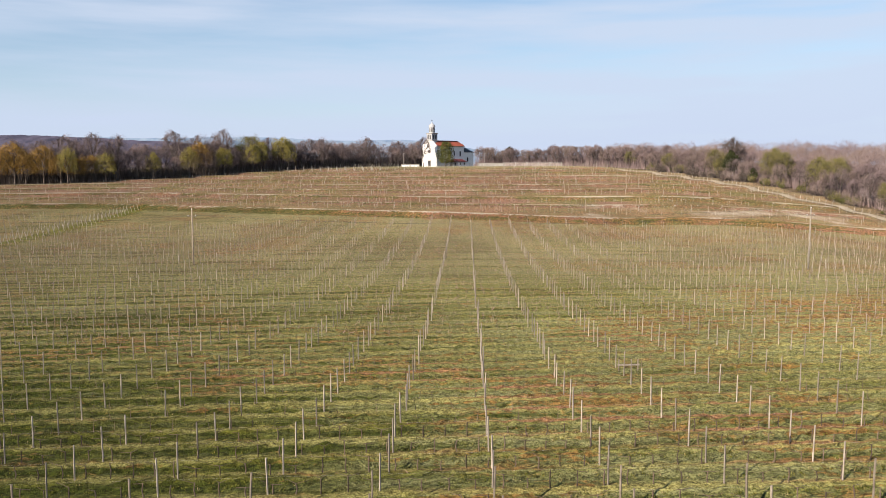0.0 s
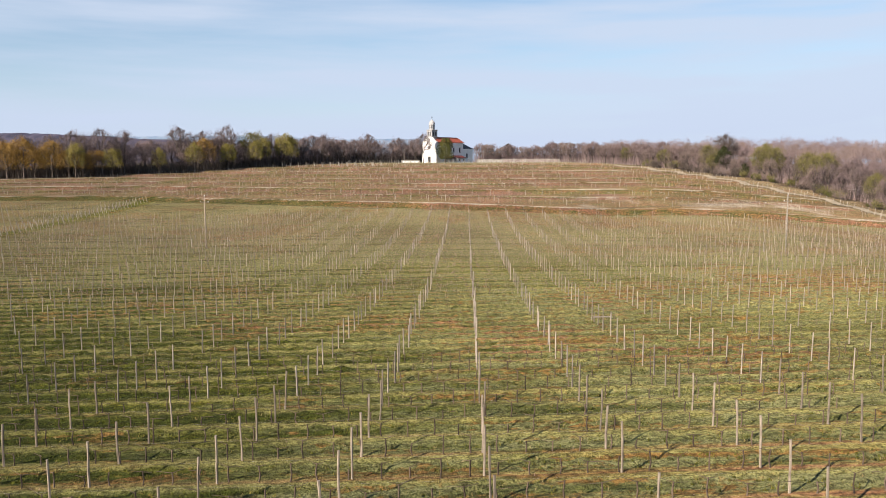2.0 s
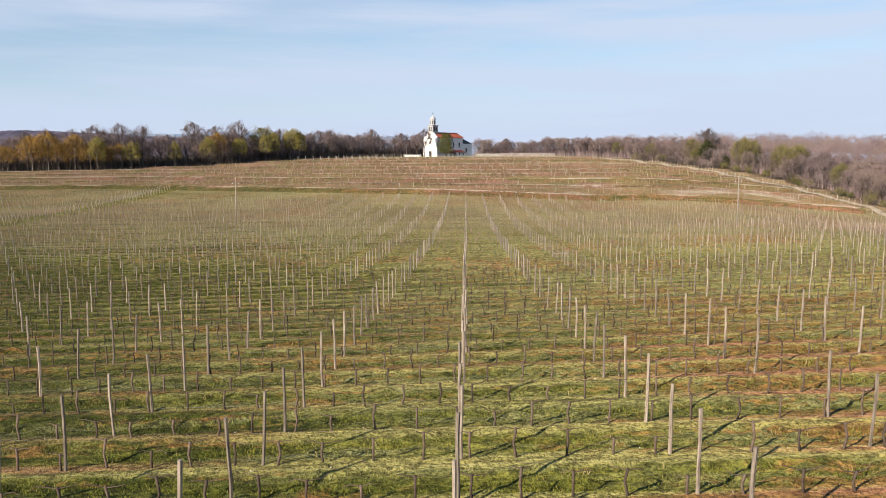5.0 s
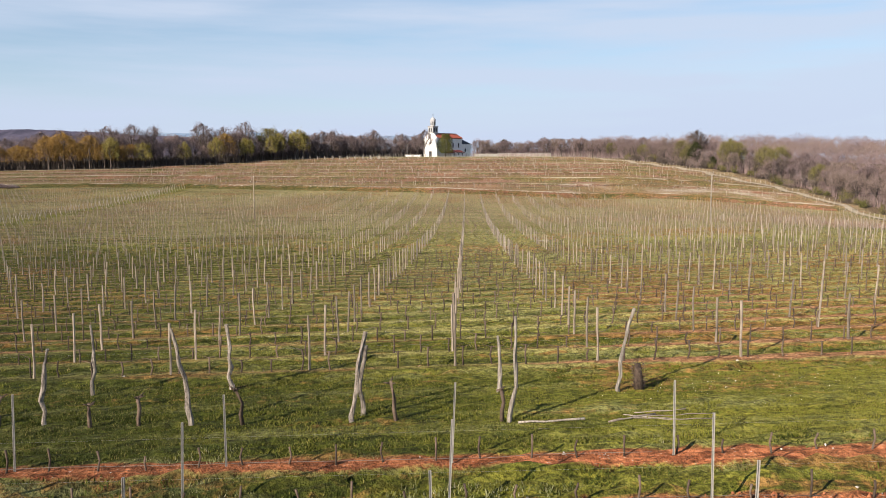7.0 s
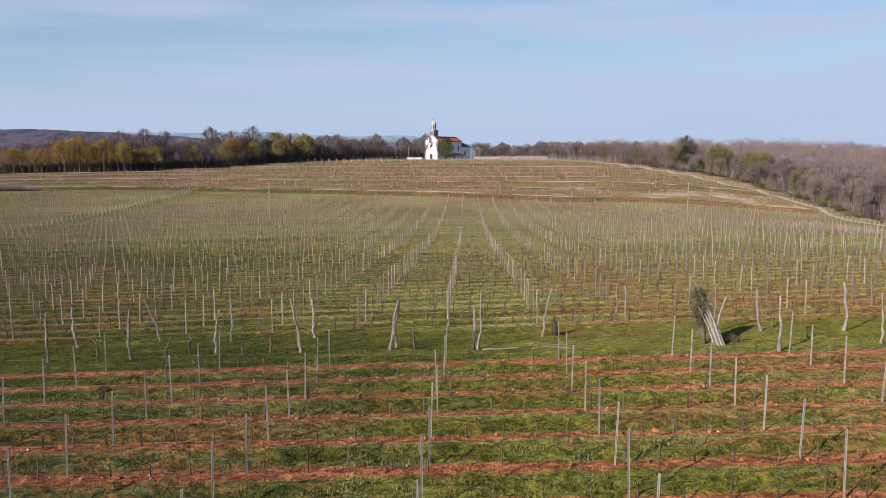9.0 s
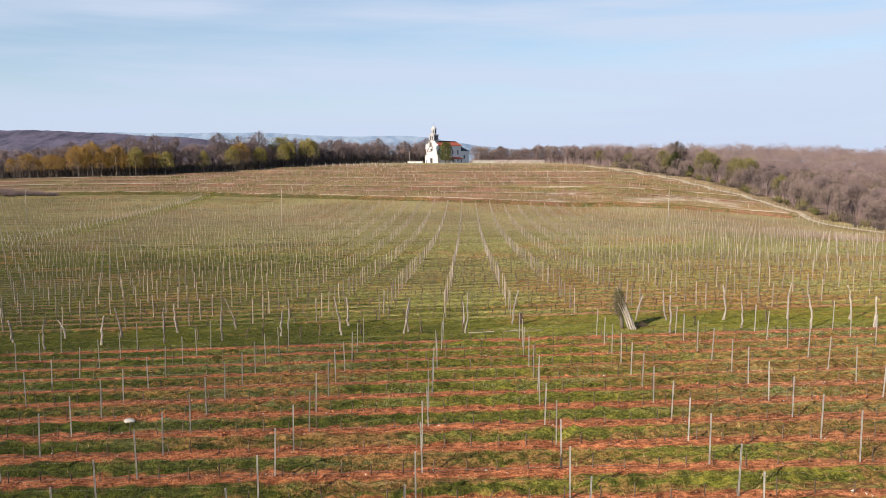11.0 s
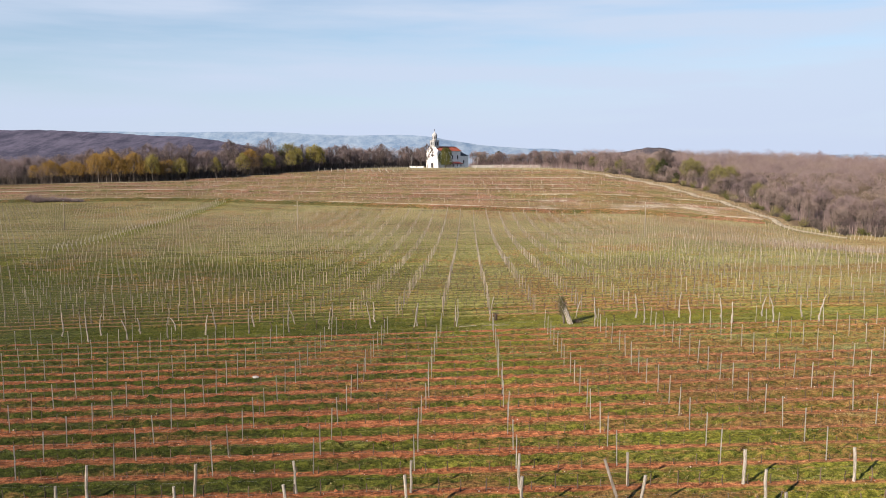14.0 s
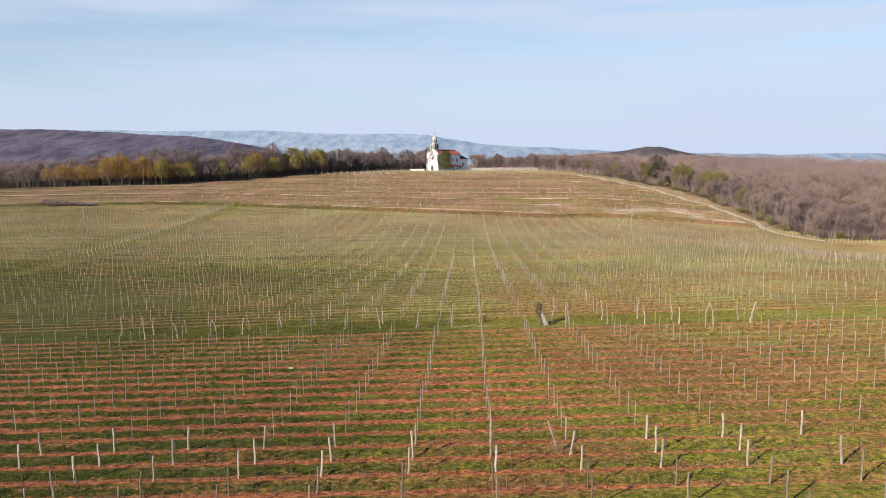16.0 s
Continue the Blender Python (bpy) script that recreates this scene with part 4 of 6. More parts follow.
for x, y, nx_, ny_ in along(EAST, 6.8, rt):
    for depth in (0, 8):
        d = depth + rt.uniform(-2, 2)
        px_, py_ = x + nx_ * d, y + ny_ * d
        tall = rt.uniform(10, 13.5) if y > 420 else rt.uniform(10.5, 14)
        if depth == 0 and y < 420:
            kind = rt.choice(("mauve", "red", "tan", "red", "olive", "grey")) if y > 230 else rt.choice(("red", "tan", "mauve", "tan"))
            tall *= .8
        else:
            kind = rt.choice(("mauve", "red", "tan"))
        plant(kind, px_, py_, tall, rt)
# single trees that stand out
SINGLES = (("oak", -160.2, 370.3, 23.1, 0), ("oak", -151.0, 372.6, 21.2, 1), ("oak", -131.7, 395.5, 22.7, 1), ("oak", -122.4, 406.3, 20.9, 0), ("oak", -112.9, 412.4, 23.3, 0),
           ("olive", -101.4, 421.5, 19.5, 0), ("yellow", -85.4, 427.4, 17.4, 0), ("yellow", -82.0, 429.2, 15.3, 1), ("yellow", -98.1, 415.0, 13.7, 1), ("yellow", -95.8, 420.6, 15.6, 0),
           ("yellow", -109.9, 404.3, 13.8, 0), ("yellow", -123.5, 391.9, 14.8, 1), ("ochre", -120.0, 396.3, 16.2, 0), ("yellow", -167.0, 357.1, 15.4, 1), ("ochre", -177.2, 356.1, 16.8, 0),
           ("ochre", -189.4, 354.8, 18.1, 1), ("ochre", -196.7, 354.1, 16.7, 0), ("grey", -66.1, 451.1, 17.2, 0), ("grey", -44.1, 469.1, 17.5, 2), ("grey", -56.1, 456.8, 14.2, 3),
           ("grey", -27.0, 494.2, 16.2, 1), ("yellow", -154.3, 367.6, 13.3, 0), ("yellow", -137.0, 380.0, 12.3, 1), ("ivy", 119.8, 331.5, 12.0, 0), ("olive", 116.3, 339.3, 12.4, 0),
           ("dusk", 121.5, 335.0, 17.6, 0), ("olive", 126.5, 305.0, 14.3, 1), ("olive", 128.5, 302.1, 13.5, 0), ("olive", 132.8, 279.9, 13.1, 1), ("olive", 135.4, 275.0, 13.9, 0),
           ("ivy", 122.0, 312.7, 5.8, 0), ("ivy", 122.7, 306.4, 2.1, 0), ("oak", -176.0, 374.0, 21.5, 1), ("oak", -186.5, 372.0, 20.0, 0), ("grey", -198.0, 371.0, 20.5, 2), ("oak", -209.0, 370.0, 20.0, 1), ("grey", -169.0, 371.0, 20.0, 0),
           ("oak", -10.3, 452, 17.0, 1), ("grey", -15.5, 474, 15, 4), ("ivy", 44, 520, 12, 0))
for kind, x, y, tall, which in SINGLES:
    plant(kind, x, y, tall, rt, which)
for lst in PROTO.values():
    for ob in lst:
        if ob.name not in used:
            ob.matrix_basis = pose(-300, 380, gz(-300, 380))

# the wood behind: trees nobody could count
def woods(name, label, pts, mat, n_twigs, width, rg, h0=12.0, length=1.6):
    """Rounded crowns of short twigs on slender stems, as one mesh."""
    k = len(pts)
    hh = rg.uniform(.72, 1.2, k) * h0
    wide = hh * rg.uniform(.30, .42, k)
    z = ground(pts[:, 0], pts[:, 1])
    c = np.repeat(np.stack([pts[:, 0], pts[:, 1], z + hh * .64], 1), n_twigs, axis=0)
    radii = np.repeat(np.stack([wide, wide, hh * .36], 1), n_twigs, axis=0)
    ph = np.repeat(rg.uniform(0, 6.28, k), n_twigs)
    n = len(c)
    u = rg.normal(size=(n, 3))
    u /= np.linalg.norm(u, axis=1)[:, None]
    u[:, 2] = np.where(u[:, 2] < -.2, -u[:, 2], u[:, 2])
    lump = 1 + .2 * np.sin(u[:, 0] * 5 + ph) * np.sin(u[:, 1] * 4.4 + 2 * ph) + .12 * np.sin(u[:, 2] * 8 + u[:, 0] * 5 + ph)
    tip = c + u * radii * (lump * rg.uniform(.3, 1, n) ** .25)[:, None]
    way = u * .7 + np.array([0, 0, .35]) + rg.normal(0, .4, (n, 3))
    way /= np.linalg.norm(way, axis=1)[:, None]
    v, f = slivers(tip - way * rg.uniform(.5, 1.2, (n, 1)) * length, tip, rg.uniform(.6, 1.3, n) * width, rg)
    b = np.stack([pts[:, 0], pts[:, 1], z - .5], 1)
    v2, f2 = slivers(b, b + np.array([0, 0, h0 * .8]) + rg.normal(0, .5, b.shape), np.full(len(b), .2), rg)
    return stuff_mesh(name, np.concatenate([v, v2]), np.concatenate([f, f2 + len(v)]), mat, label, "forest")


def scatter(xs, ys, step, rg, keep):
    X, Y = np.meshgrid(np.arange(xs[0], xs[1], step), np.arange(ys[0], ys[1], step))
    P = np.stack([X.ravel(), Y.ravel()], 1) + rg.uniform(-.45, .45, (X.size, 2)) * step
    return P[np.array([keep(a, b_) for a, b_ in P])]


def east_of(x, y, gap):
    xe = float(np.interp(-y, [-510, -488, -440, -396, -348, -302, -270, -235, -206, -192], [20, 60, 92, 103, 116, 126, 134, 137, 141, 160]))
    return x > xe + gap and (y > 187 + gap)


rg = np.random.default_rng(31)
near_wood = scatter((100, 420), (190, 560), 10.0, rg, lambda x, y: east_of(x, y, 13) and x < 60 + .62 * (y + 120))
tone = rg.integers(0, 3, len(near_wood))
for i_, (m_, word) in enumerate(((M_TWIG_P, "reddish-brown"), (M_TWIG_T, "pinkish tan"), (M_TWIG_M, "mauve-grey"))):
    woods("wood", "dense bare " + word + " deciduous wood", near_wood[tone == i_], m_, 520, .085, rg, 13.5, 1.3)
woods("wood", "distant bare deciduous wood on low hills", scatter((40, 1500), (560, 1500), 14, rg, lambda x, y: x < 60 + .66 * (y + 120) and y > 540), M_TWIG_M, 110, .2, rg, 8.5, 2.2)


def north_of(x, y, lo, hi):
    yw = float(np.interp(x, [p[0] for p in WEST], [p[1] for p in WEST]))
    return yw + lo < y < yw + hi


woods("wood", "dense bare grey-brown deciduous wood", scatter((-420, 14), (345, 590), 7.5, rg, lambda x, y: north_of(x, y, 12, 60)), M_TWIG, 260, .1, rg, 14.5)


def thicket(name, label, line, depth, n, h, mat, seed):
    g_ = np.random.default_rng(seed)
    P = np.array(line, float)
    d_ = np.concatenate([[0], np.cumsum(np.hypot(*np.diff(P, axis=0).T))])
    s_ = g_.uniform(0, d_[-1], n)
    k_ = np.clip(np.searchsorted(d_, s_) - 1, 0, len(P) - 2)
    t_ = ((s_ - d_[k_]) / (d_[k_ + 1] - d_[k_]))[:, None]
    q_ = P[k_] * (1 - t_) + P[k_ + 1] * t_
    w_ = P[k_ + 1] - P[k_]
    w_ = np.stack([-w_[:, 1], w_[:, 0]], 1) / np.linalg.norm(w_, axis=1)[:, None]
    q_ = q_ + w_ * g_.uniform(depth[0], depth[1], (n, 1))
    b_ = np.stack([q_[:, 0], q_[:, 1], ground(q_[:, 0], q_[:, 1]) - .2], 1)
    hh = h * g_.uniform(.35, 1.2, n)
    v_, f_ = slivers(b_, b_ + np.stack([g_.normal(0, .12, n) * hh, g_.normal(0, .12, n) * hh, hh], 1), g_.uniform(.1, .3, n), g_)
    return stuff_mesh(name, v_, f_, mat, label, "undergrowth")


thicket("undergrowth", "dark bare saplings and undergrowth between the trees", WEST, (2, 26), 34000, 6.5, M_BARK, 41)
thicket("undergrowth", "bare brown saplings and undergrowth between the trees", EAST, (-1, 22), 24000, 5.0, M_TWIG_P, 42)
thicket("undergrowth", "bare grey saplings behind the churchyard", EAST[:4], (2, 34), 16000, 8.0, M_TWIG_M, 43)
thicket("undergrowth", "bare grey saplings beside the church", WEST[6:], (4, 34), 14000, 9.0, M_TWIG, 44)
woods("wood", "distant bare deciduous wood beyond the church", scatter((-900, 40), (540, 1000), 17, rg, lambda x, y: x > -60 - .66 * (y + 120)), M_TWIG, 90, .26, rg, 10, 1.8)


# undergrowth along the wood's edge
def shrub(seed, mat, label, h=2.2, n=700):
    rg_ = np.random.default_rng(seed)
    root = new("shrub")
    a = rg_.uniform(0, 2 * math.pi, 24)
    base = rg_.normal(0, .25, (24, 3)) * np.array([1, 1, 0])
    tip = base + np.stack([np.cos(a) * h * .5, np.sin(a) * h * .5, rg_.uniform(.5, 1, 24) * h], 1)
    v, f = slivers(base, tip, np.full(24, .09), rg_)
    mesh_obj("stem", v, f, M_BARK, root)
    k = rg_.integers(0, 24, n)
    c = base[k] + (tip - base)[k] * rg_.uniform(.35, 1.05, (n, 1)) + rg_.normal(0, .22 * h / 2, (n, 3))
    v, f = leaf_quads(c, .11, rg_)
    mesh_obj("foliage", v, f, mat, root)
    return tagged(root, label, "shrub", "shrubs along the wood")


SHRUBS = [shrub(1, M_OLIVE, "olive-green shrub at the wood's edge", 2.6), shrub(2, M_IVY_B, "dark green shrub at the wood's edge", 2.2), shrub(3, M_TWIG_T, "bare tan thicket shrub at the wood's edge", 2.8), shrub(4, M_BARK, "dark bare thicket shrub at the wood's edge", 2.6)]
first = list(SHRUBS)
for x, y, nx_, ny_ in along(EAST[3:], 2.2, rt):
    d = rt.uniform(-5.5, 1.5)
    px_, py_ = x + nx_ * d, y + ny_ * d
    s = rt.choice(SHRUBS)
    m = pose(px_, py_, gz(px_, py_), 0, 0, rt.uniform(0, 360))
    sc = rt.uniform(.7, 1.5)
    if s in first:
        first.remove(s)
        s.matrix_basis = m
    else:
        s = copy_thing(s, m)
    s.scale = (sc, sc, sc * rt.uniform(.8, 1.2))


def scrub(seed, x, y, r, h):
    """A low mound of fine bare shoots."""
    g_ = np.random.default_rng(seed)
    root = new("scrub_bush")
    root.matrix_basis = pose(x, y, gz(x, y))
    n = 1500
    a, q = g_.uniform(0, 2 * math.pi, n), g_.uniform(0, 1, n) ** .5
    base = np.stack([np.cos(a) * q * r * .8, np.sin(a) * q * r * .8, np.zeros(n)], 1)
    hh = h * (1 - .65 * q ** 2) * g_.uniform(.45, 1.05, n)
    tip = base + np.stack([np.cos(a) * q * r * .3 + g_.normal(0, .2, n), np.sin(a) * q * r * .3 + g_.normal(0, .2, n), hh], 1)
    v, f = slivers(base, tip, g_.uniform(.03, .08, n), g_)
    mesh_obj("shoots", v, f, M_TWIG, root)
    n = 900
    k = g_.integers(0, 1500, n)
    s = base[k] + (tip - base)[k] * g_.uniform(.3, .9, (n, 1))
    v, f = slivers(s, s + g_.normal(0, .5, (n, 3)), g_.uniform(.03, .06, n), g_)
    mesh_obj("twigs", v, f, M_TWIG_P, root)
    return tagged(root, "low mound of bare mauve-grey scrub below the terraces", "scrub", "scrub below the terraces")


for i_, (x, y, r, h_) in enumerate(((-188, 268, 3.6, 4.6), (-182, 269, 3.8, 3.4), (-193, 271, 3.0, 3.2), (-176, 269, 3.6, 2.4), (-170, 268, 3.2, 1.9))):
    scrub(90 + i_, x, y, r, h_)
for x, y, sc in ((119.5, 330, 1.3), (139, 257, 1.7)):
    b_ = shrub(9 + int(x), M_BLOSSOM, "shrub in white blossom at the wood's edge", 2.2)
    b_.matrix_basis = pose(x, y, gz(x, y))
    b_.scale = (sc * 1.3,) * 3

# ---- church ----
def church():
    root = new("church")
    ox, oy = -7.2, 464.5
    root.matrix_basis = pose(ox, oy, gz(ox, oy) - .1, 0, 0, -46)
    W, L = 6.1, 22.5
    # facade with raised centre
    bm = bmesh.new()
    out = [(-W, 0), (W, 0), (W, 12.4), (W - 1.2, 12.7), (2.6, 14.9), (-2.6, 14.9), (-W + 1.2, 12.7), (-W, 12.4)]
    a = [bm.verts.new((x, 0, z)) for x, z in out]
    b = [bm.verts.new((x, 1.0, z)) for x, z in out]
    bm.faces.new(a)
    bm.faces.new(list(reversed(b)))
    for i in range(len(out)):
        j = (i + 1) % len(out)
        bm.faces.new((a[j], a[i], b[i], b[j]))
    fac = part("facade", bm, M_STUCCO, root, "plain white rendered front wall")
    door = part("door", box_bm(-1.1, 1.1, -.08, .05, 0.2, 3.4, .04), M_DARK, root, "dark wooden church door")
    part("door_surround", box_bm(-1.5, 1.5, -.05, .04, 0.2, 3.8, .05), M_STONE, fac, "pale stone surround")
    part("rose_window", box_bm(-.7, .7, -.06, .05, 8.0, 9.6, .3), M_DARK, fac, "small dark round window")
    # nave
    bm = box_bm(-W + .2, W - .2, 1.0, L, 0, 12.0)
    nave = part("nave_wall", bm, M_STUCCO, root, "white rendered side walls")
    for v in (4.5, 9.5, 14.5, 19.5):
        win = part("window", box_bm(W - .28, W - .12, v - .55, v + .55, 6.2, 9.0, .02), M_DARK, nave, "narrow dark window")
        part("sill", box_bm(W - .26, W + .02, v - .75, v + .75, 6.0, 6.2, .02), M_STONE, nave)
    part("cornice", box_bm(W - .3, W + .12, 1.0, L + .1, 11.75, 12.0, .03), M_STONE, nave)

    def gable_roof(name, half, y0, y1, ze, zr, mat, label, t=.22):
        bm_ = bmesh.new()
        pr = [(-half, ze), (0, zr), (half, ze), (half, ze - t), (0, zr - t), (-half, ze - t)]
        p = [bm_.verts.new((x, y0, z)) for x, z in pr]
        q = [bm_.verts.new((x, y1, z)) for x, z in pr]
        bm_.faces.new(p)
        bm_.faces.new(list(reversed(q)))
        for i in range(6):
            j = (i + 1) % 6
            bm_.faces.new((p[j], p[i], q[i], q[j]))
        return part(name, bm_, mat, root, label)
    roof = gable_roof("nave_roof", W + .5, 1.0, L + .4, 12.0, 15.2, M_TILE, "red clay tiled saddle roof")
    # ribs of tile rows
    bm = bmesh.new()
    n = 30
    for i in range(n):
        y = 1.2 + (L - 1) * i / (n - 1)
        for s in (-1, 1):
            x0, z0, x1, z1 = s * (W + .5), 12.02, s * .1, 15.18
            vs = [bm.verts.new(p) for p in ((x0, y - .16, z0), (x0, y + .16, z0), (x0, y, z0 + .14), (x1, y - .16, z1), (x1, y + .16, z1), (x1, y, z1 + .14))]
            bm.faces.new((vs[0], vs[3], vs[5], vs[2]))
            bm.faces.new((vs[2], vs[5], vs[4], vs[1]))
    part("tile_rows", bm, M_TILE, roof)
    bm = bmesh.new()
    for s in (1.0, L):
        t = [bm.verts.new(p) for p in ((-W + .2, s, 11.9), (W - .2, s, 11.9), (0, s, 15.0))]
        bm.faces.new(t)
    part("gable_wall", bm, M_STUCCO, root)
    # choir
    choir = part("choir_wall", box_bm(-4.4, 5.2, L, L + 9.0, 0, 8.4), M_STUCCO, root, "lower white rendered choir")
    part("window", box_bm(5.14, 5.28, L + 3.4, L + 4.6, 3.2, 5.6, .02), M_DARK, choir, "dark choir window")
    bm = bmesh.new()
    p = [bm.verts.new(q) for q in ((-4.7, L, 8.4), (5.5, L, 8.4), (5.5, L + 9.4, 8.4), (-4.7, L + 9.4, 8.4), (.4, L, 12.2), (.4, L + 4.0, 12.2))]
    for q in ((0, 1, 4), (1, 2, 5, 4), (2, 3, 5), (3, 0, 4, 5), (0, 3, 2, 1)):
        bm.faces.new([p[i] for i in q])
    part("choir_roof", bm, M_SLATE, root, "dark hipped choir roof")
    # tower
    s = 2.25
    tower = part("tower", box_bm(-s, s, 0.02, 2 * s, 12.0, 19.0, .06), M_TOWER, root, "pale grey stone square bell tower")
    for zc in (14.9, 19.0):
        part("cornice", box_bm(-s - .28, s + .28, -.28, 2 * s + .28, zc, zc + .38, .08), M_STONE, tower)
    # solid dark blocks in place of open bell arches, painting their unlit inside
    for dx in (-.85, .85):
        part("bell_opening", box_bm(dx - .5, dx + .5, -.03, .3, 15.8, 18.2, .03), M_DARK, tower, "dark arched bell opening")
        part("bell_opening", box_bm(s - .3, s + .03, s + dx - .5, s + dx + .5, 15.8, 18.2, .03), M_DARK, tower, "dark arched bell opening")

    def ring(profile, sides, cy):
        bm_ = bmesh.new()
        rings = []
        for r, z in profile:
            rings.append([bm_.verts.new((r * math.cos(2 * math.pi * (i + .5) / sides), cy + r * math.sin(2 * math.pi * (i + .5) / sides), z)) for i in range(sides)])
        for r0, r1 in zip(rings, rings[1:]):
            for i in range(sides):
                j = (i + 1) % sides
                bm_.faces.new((r0[i], r0[j], r1[j], r1[i]))
        bm_.faces.new(rings[-1])
        bm_.faces.new(list(reversed(rings[0])))
        return bm_
    drum = part("drum", ring([(1.75, 19.3), (1.75, 22.6), (2.0, 22.65), (2.0, 22.95)], 8, s), M_TOWER, root, "octagonal pale grey upper stage")
    # likewise dark blocks for the shade inside the lantern openings
    for i in range(8):
        a_ = 2 * math.pi * i / 8
        bm = box_bm(-.32, .32, -.06, .06, 20.0, 22.2, .02)
        bmesh.ops.transform(bm, matrix=Matrix.Translation((1.62 * math.sin(a_), s - 1.62 * math.cos(a_), 0)) @ Matrix.Rotation(a_, 4, 'Z'), verts=bm.verts)
        part("lantern_opening", bm, M_DARK, drum, "dark narrow opening")
    part("dome", ring([(1.85, 22.95), (1.75, 23.5), (1.45, 24.1), (1.0, 24.6), (.45, 24.95), (.25, 25.3), (.12, 25.6)], 12, s), M_TOWER, root, "small grey stone dome")
    bm = box_bm(-.07, .07, s - .07, s + .07, 25.5, 27.2)
    box_bm(-.45, .45, s - .06, s + .06, 26.5, 26.65, 0, bm)
    part("cross", bm, M_DARK, root, "dark iron cross")
    # side annexe with porch
    annex = part("annex_wall", box_bm(W - .2, W + 4.2, 13.5, 20.5, 0, 2.9), M_STUCCO, root, "low white annexe")
    for v in (15.2, 18.6):
        part("window", box_bm(W + 4.14, W + 4.26, v - .5, v + .5, 1.0, 2.4, .02), M_DARK, annex, "dark square window")
    part("window", box_bm(W + 1.6, W + 2.8, 13.44, 13.56, .9, 2.3, .02), M_DARK, annex, "dark square window")

    def shed(name, x0, x1, y0, y1, z0, z1, mat, label):
        bm_ = bmesh.new()
        p_ = [bm_.verts.new(q) for q in ((x0, y0, z1), (x1, y0, z0), (x1, y1, z0), (x0, y1, z1), (x0, y0, z1 - .18), (x1, y0, z0 - .18), (x1, y1, z0 - .18), (x0, y1, z1 - .18))]
        for q in ((0, 1, 2, 3), (7, 6, 5, 4), (0, 4, 5, 1), (1, 5, 6, 2), (2, 6, 7, 3), (3, 7, 4, 0)):
            bm_.faces.new([p_[i] for i in q])
        return part(name, bm_, mat, root, label)
    shed("annex_roof", W - .2, W + 4.7, 13.0, 21, 2.9, 4.4, M_TILE_D, "dark red lean-to roof")
    shed("porch_roof", W - .2, W + 3.6, 7.0, 13.1, 2.7, 3.9, M_TILE_D, "dark red porch roof")
    for v in (7.4, 10.0, 12.7):
        part("porch_post", box_bm(W + 3.2, W + 3.45, v - .12, v + .12, 0, 2.8, .02), M_STUCCO, root, "white porch post")
    return tagged(root, "white hilltop village church with bell tower and red tiled roof", "church")


church()


def ivy_column(x, y, h, r):
    """A dead tree wrapped from foot to top in ivy."""
    root = new("ivy_clad_tree")
    root.matrix_basis = pose(x, y, gz(x, y) - .1)
    hp = Heap()
    hp.add(*tube([(0, 0, -.5), (.1, 0, h * .4), (-.1, 0, h * .9)], [.4, .3, .1], 8))
    hp.make("trunk", M_BARK, root, smooth=True)
    g_ = np.random.default_rng(71)
    n = 6000
    z = g_.uniform(.16, 1, n)
    w_ = r * np.sin(np.pi * np.clip(z * .86 + .08, 0, 1)) ** .6
    a = g_.uniform(0, 2 * math.pi, n)
    w_ = w_ * (1 + .3 * np.sin(a * 3 + z * 9)) * g_.uniform(.3, 1, n) ** .5
    v, f = leaf_quads(np.stack([np.cos(a) * w_, np.sin(a) * w_, z * h], 1), .24, g_)
    mesh_obj("ivy", v, f, M_IVY_B, root, "dense brownish green ivy")
    return tagged(root, "tall tree wrapped in brownish green ivy beside the church", "tree")


ivy_column(2.2, 455.0, 14.0, 4.4)


def wall_run(name, x0, x1, y, h, mat, label, coping=True):
    root = new(name)
    xm = (x0 + x1) / 2
    z = gz(xm, y)
    root.matrix_basis = pose(xm, y, z)
    hw = (x1 - x0) / 2
    part("masonry", box_bm(-hw, hw, -.25, .25, -.6, h, .03), mat, root)
    if coping:
        part("coping", box_bm(-hw - .1, hw + .1, -.35, .35, h, h + .18, .03), M_STONE, root, "pale stone coping")
    n = max(2, int((x1 - x0) / 6))
    for i in range(n + 1):
        xx = -hw + 2 * hw * i / n
        part("pier", box_bm(xx - .3, xx + .3, -.4, .4, -.6, h + .4, .04), M_STONE, root)
    return tagged(root, label, "wall")


wall_run("churchyard_wall", -23, -13, 458, 1.1, M_STUCCO, "low white churchyard wall beside the church")
wall_run("churchyard_wall", 21, 36, 464, 1.6, M_STONE, "low pale churchyard wall beside the church")
wall_run("cemetery_wall", 36, 69, 462, 1.8, M_WALL, "long pale stone cemetery wall on the hilltop")


def lamp_post(x, y, h):
    root = new("street_lamp")
    root.matrix_basis = pose(x, y, gz(x, y))
    hp = Heap()
    hp.add(*tube([(0, 0, -.3), (0, 0, h)], [.13, .08], 8))
    hp.make("pole", M_STONE, root)
    part("lamp_head", box_bm(-.15, .8, -.14, .14, h - .05, h + .14, .04), M_METAL, root)
    return tagged(root, "slender pale street lamp near the church", "street lamp", "street lamps at the church")


lamp_post(-21.8, 459, 7.6)
lamp_post(24.8, 462, 7.2)

# ---- power line ----
POLES = [(-126, 162, 9.3), (-44, 140, 9.7), (59.4, 127.9, 9.9)]


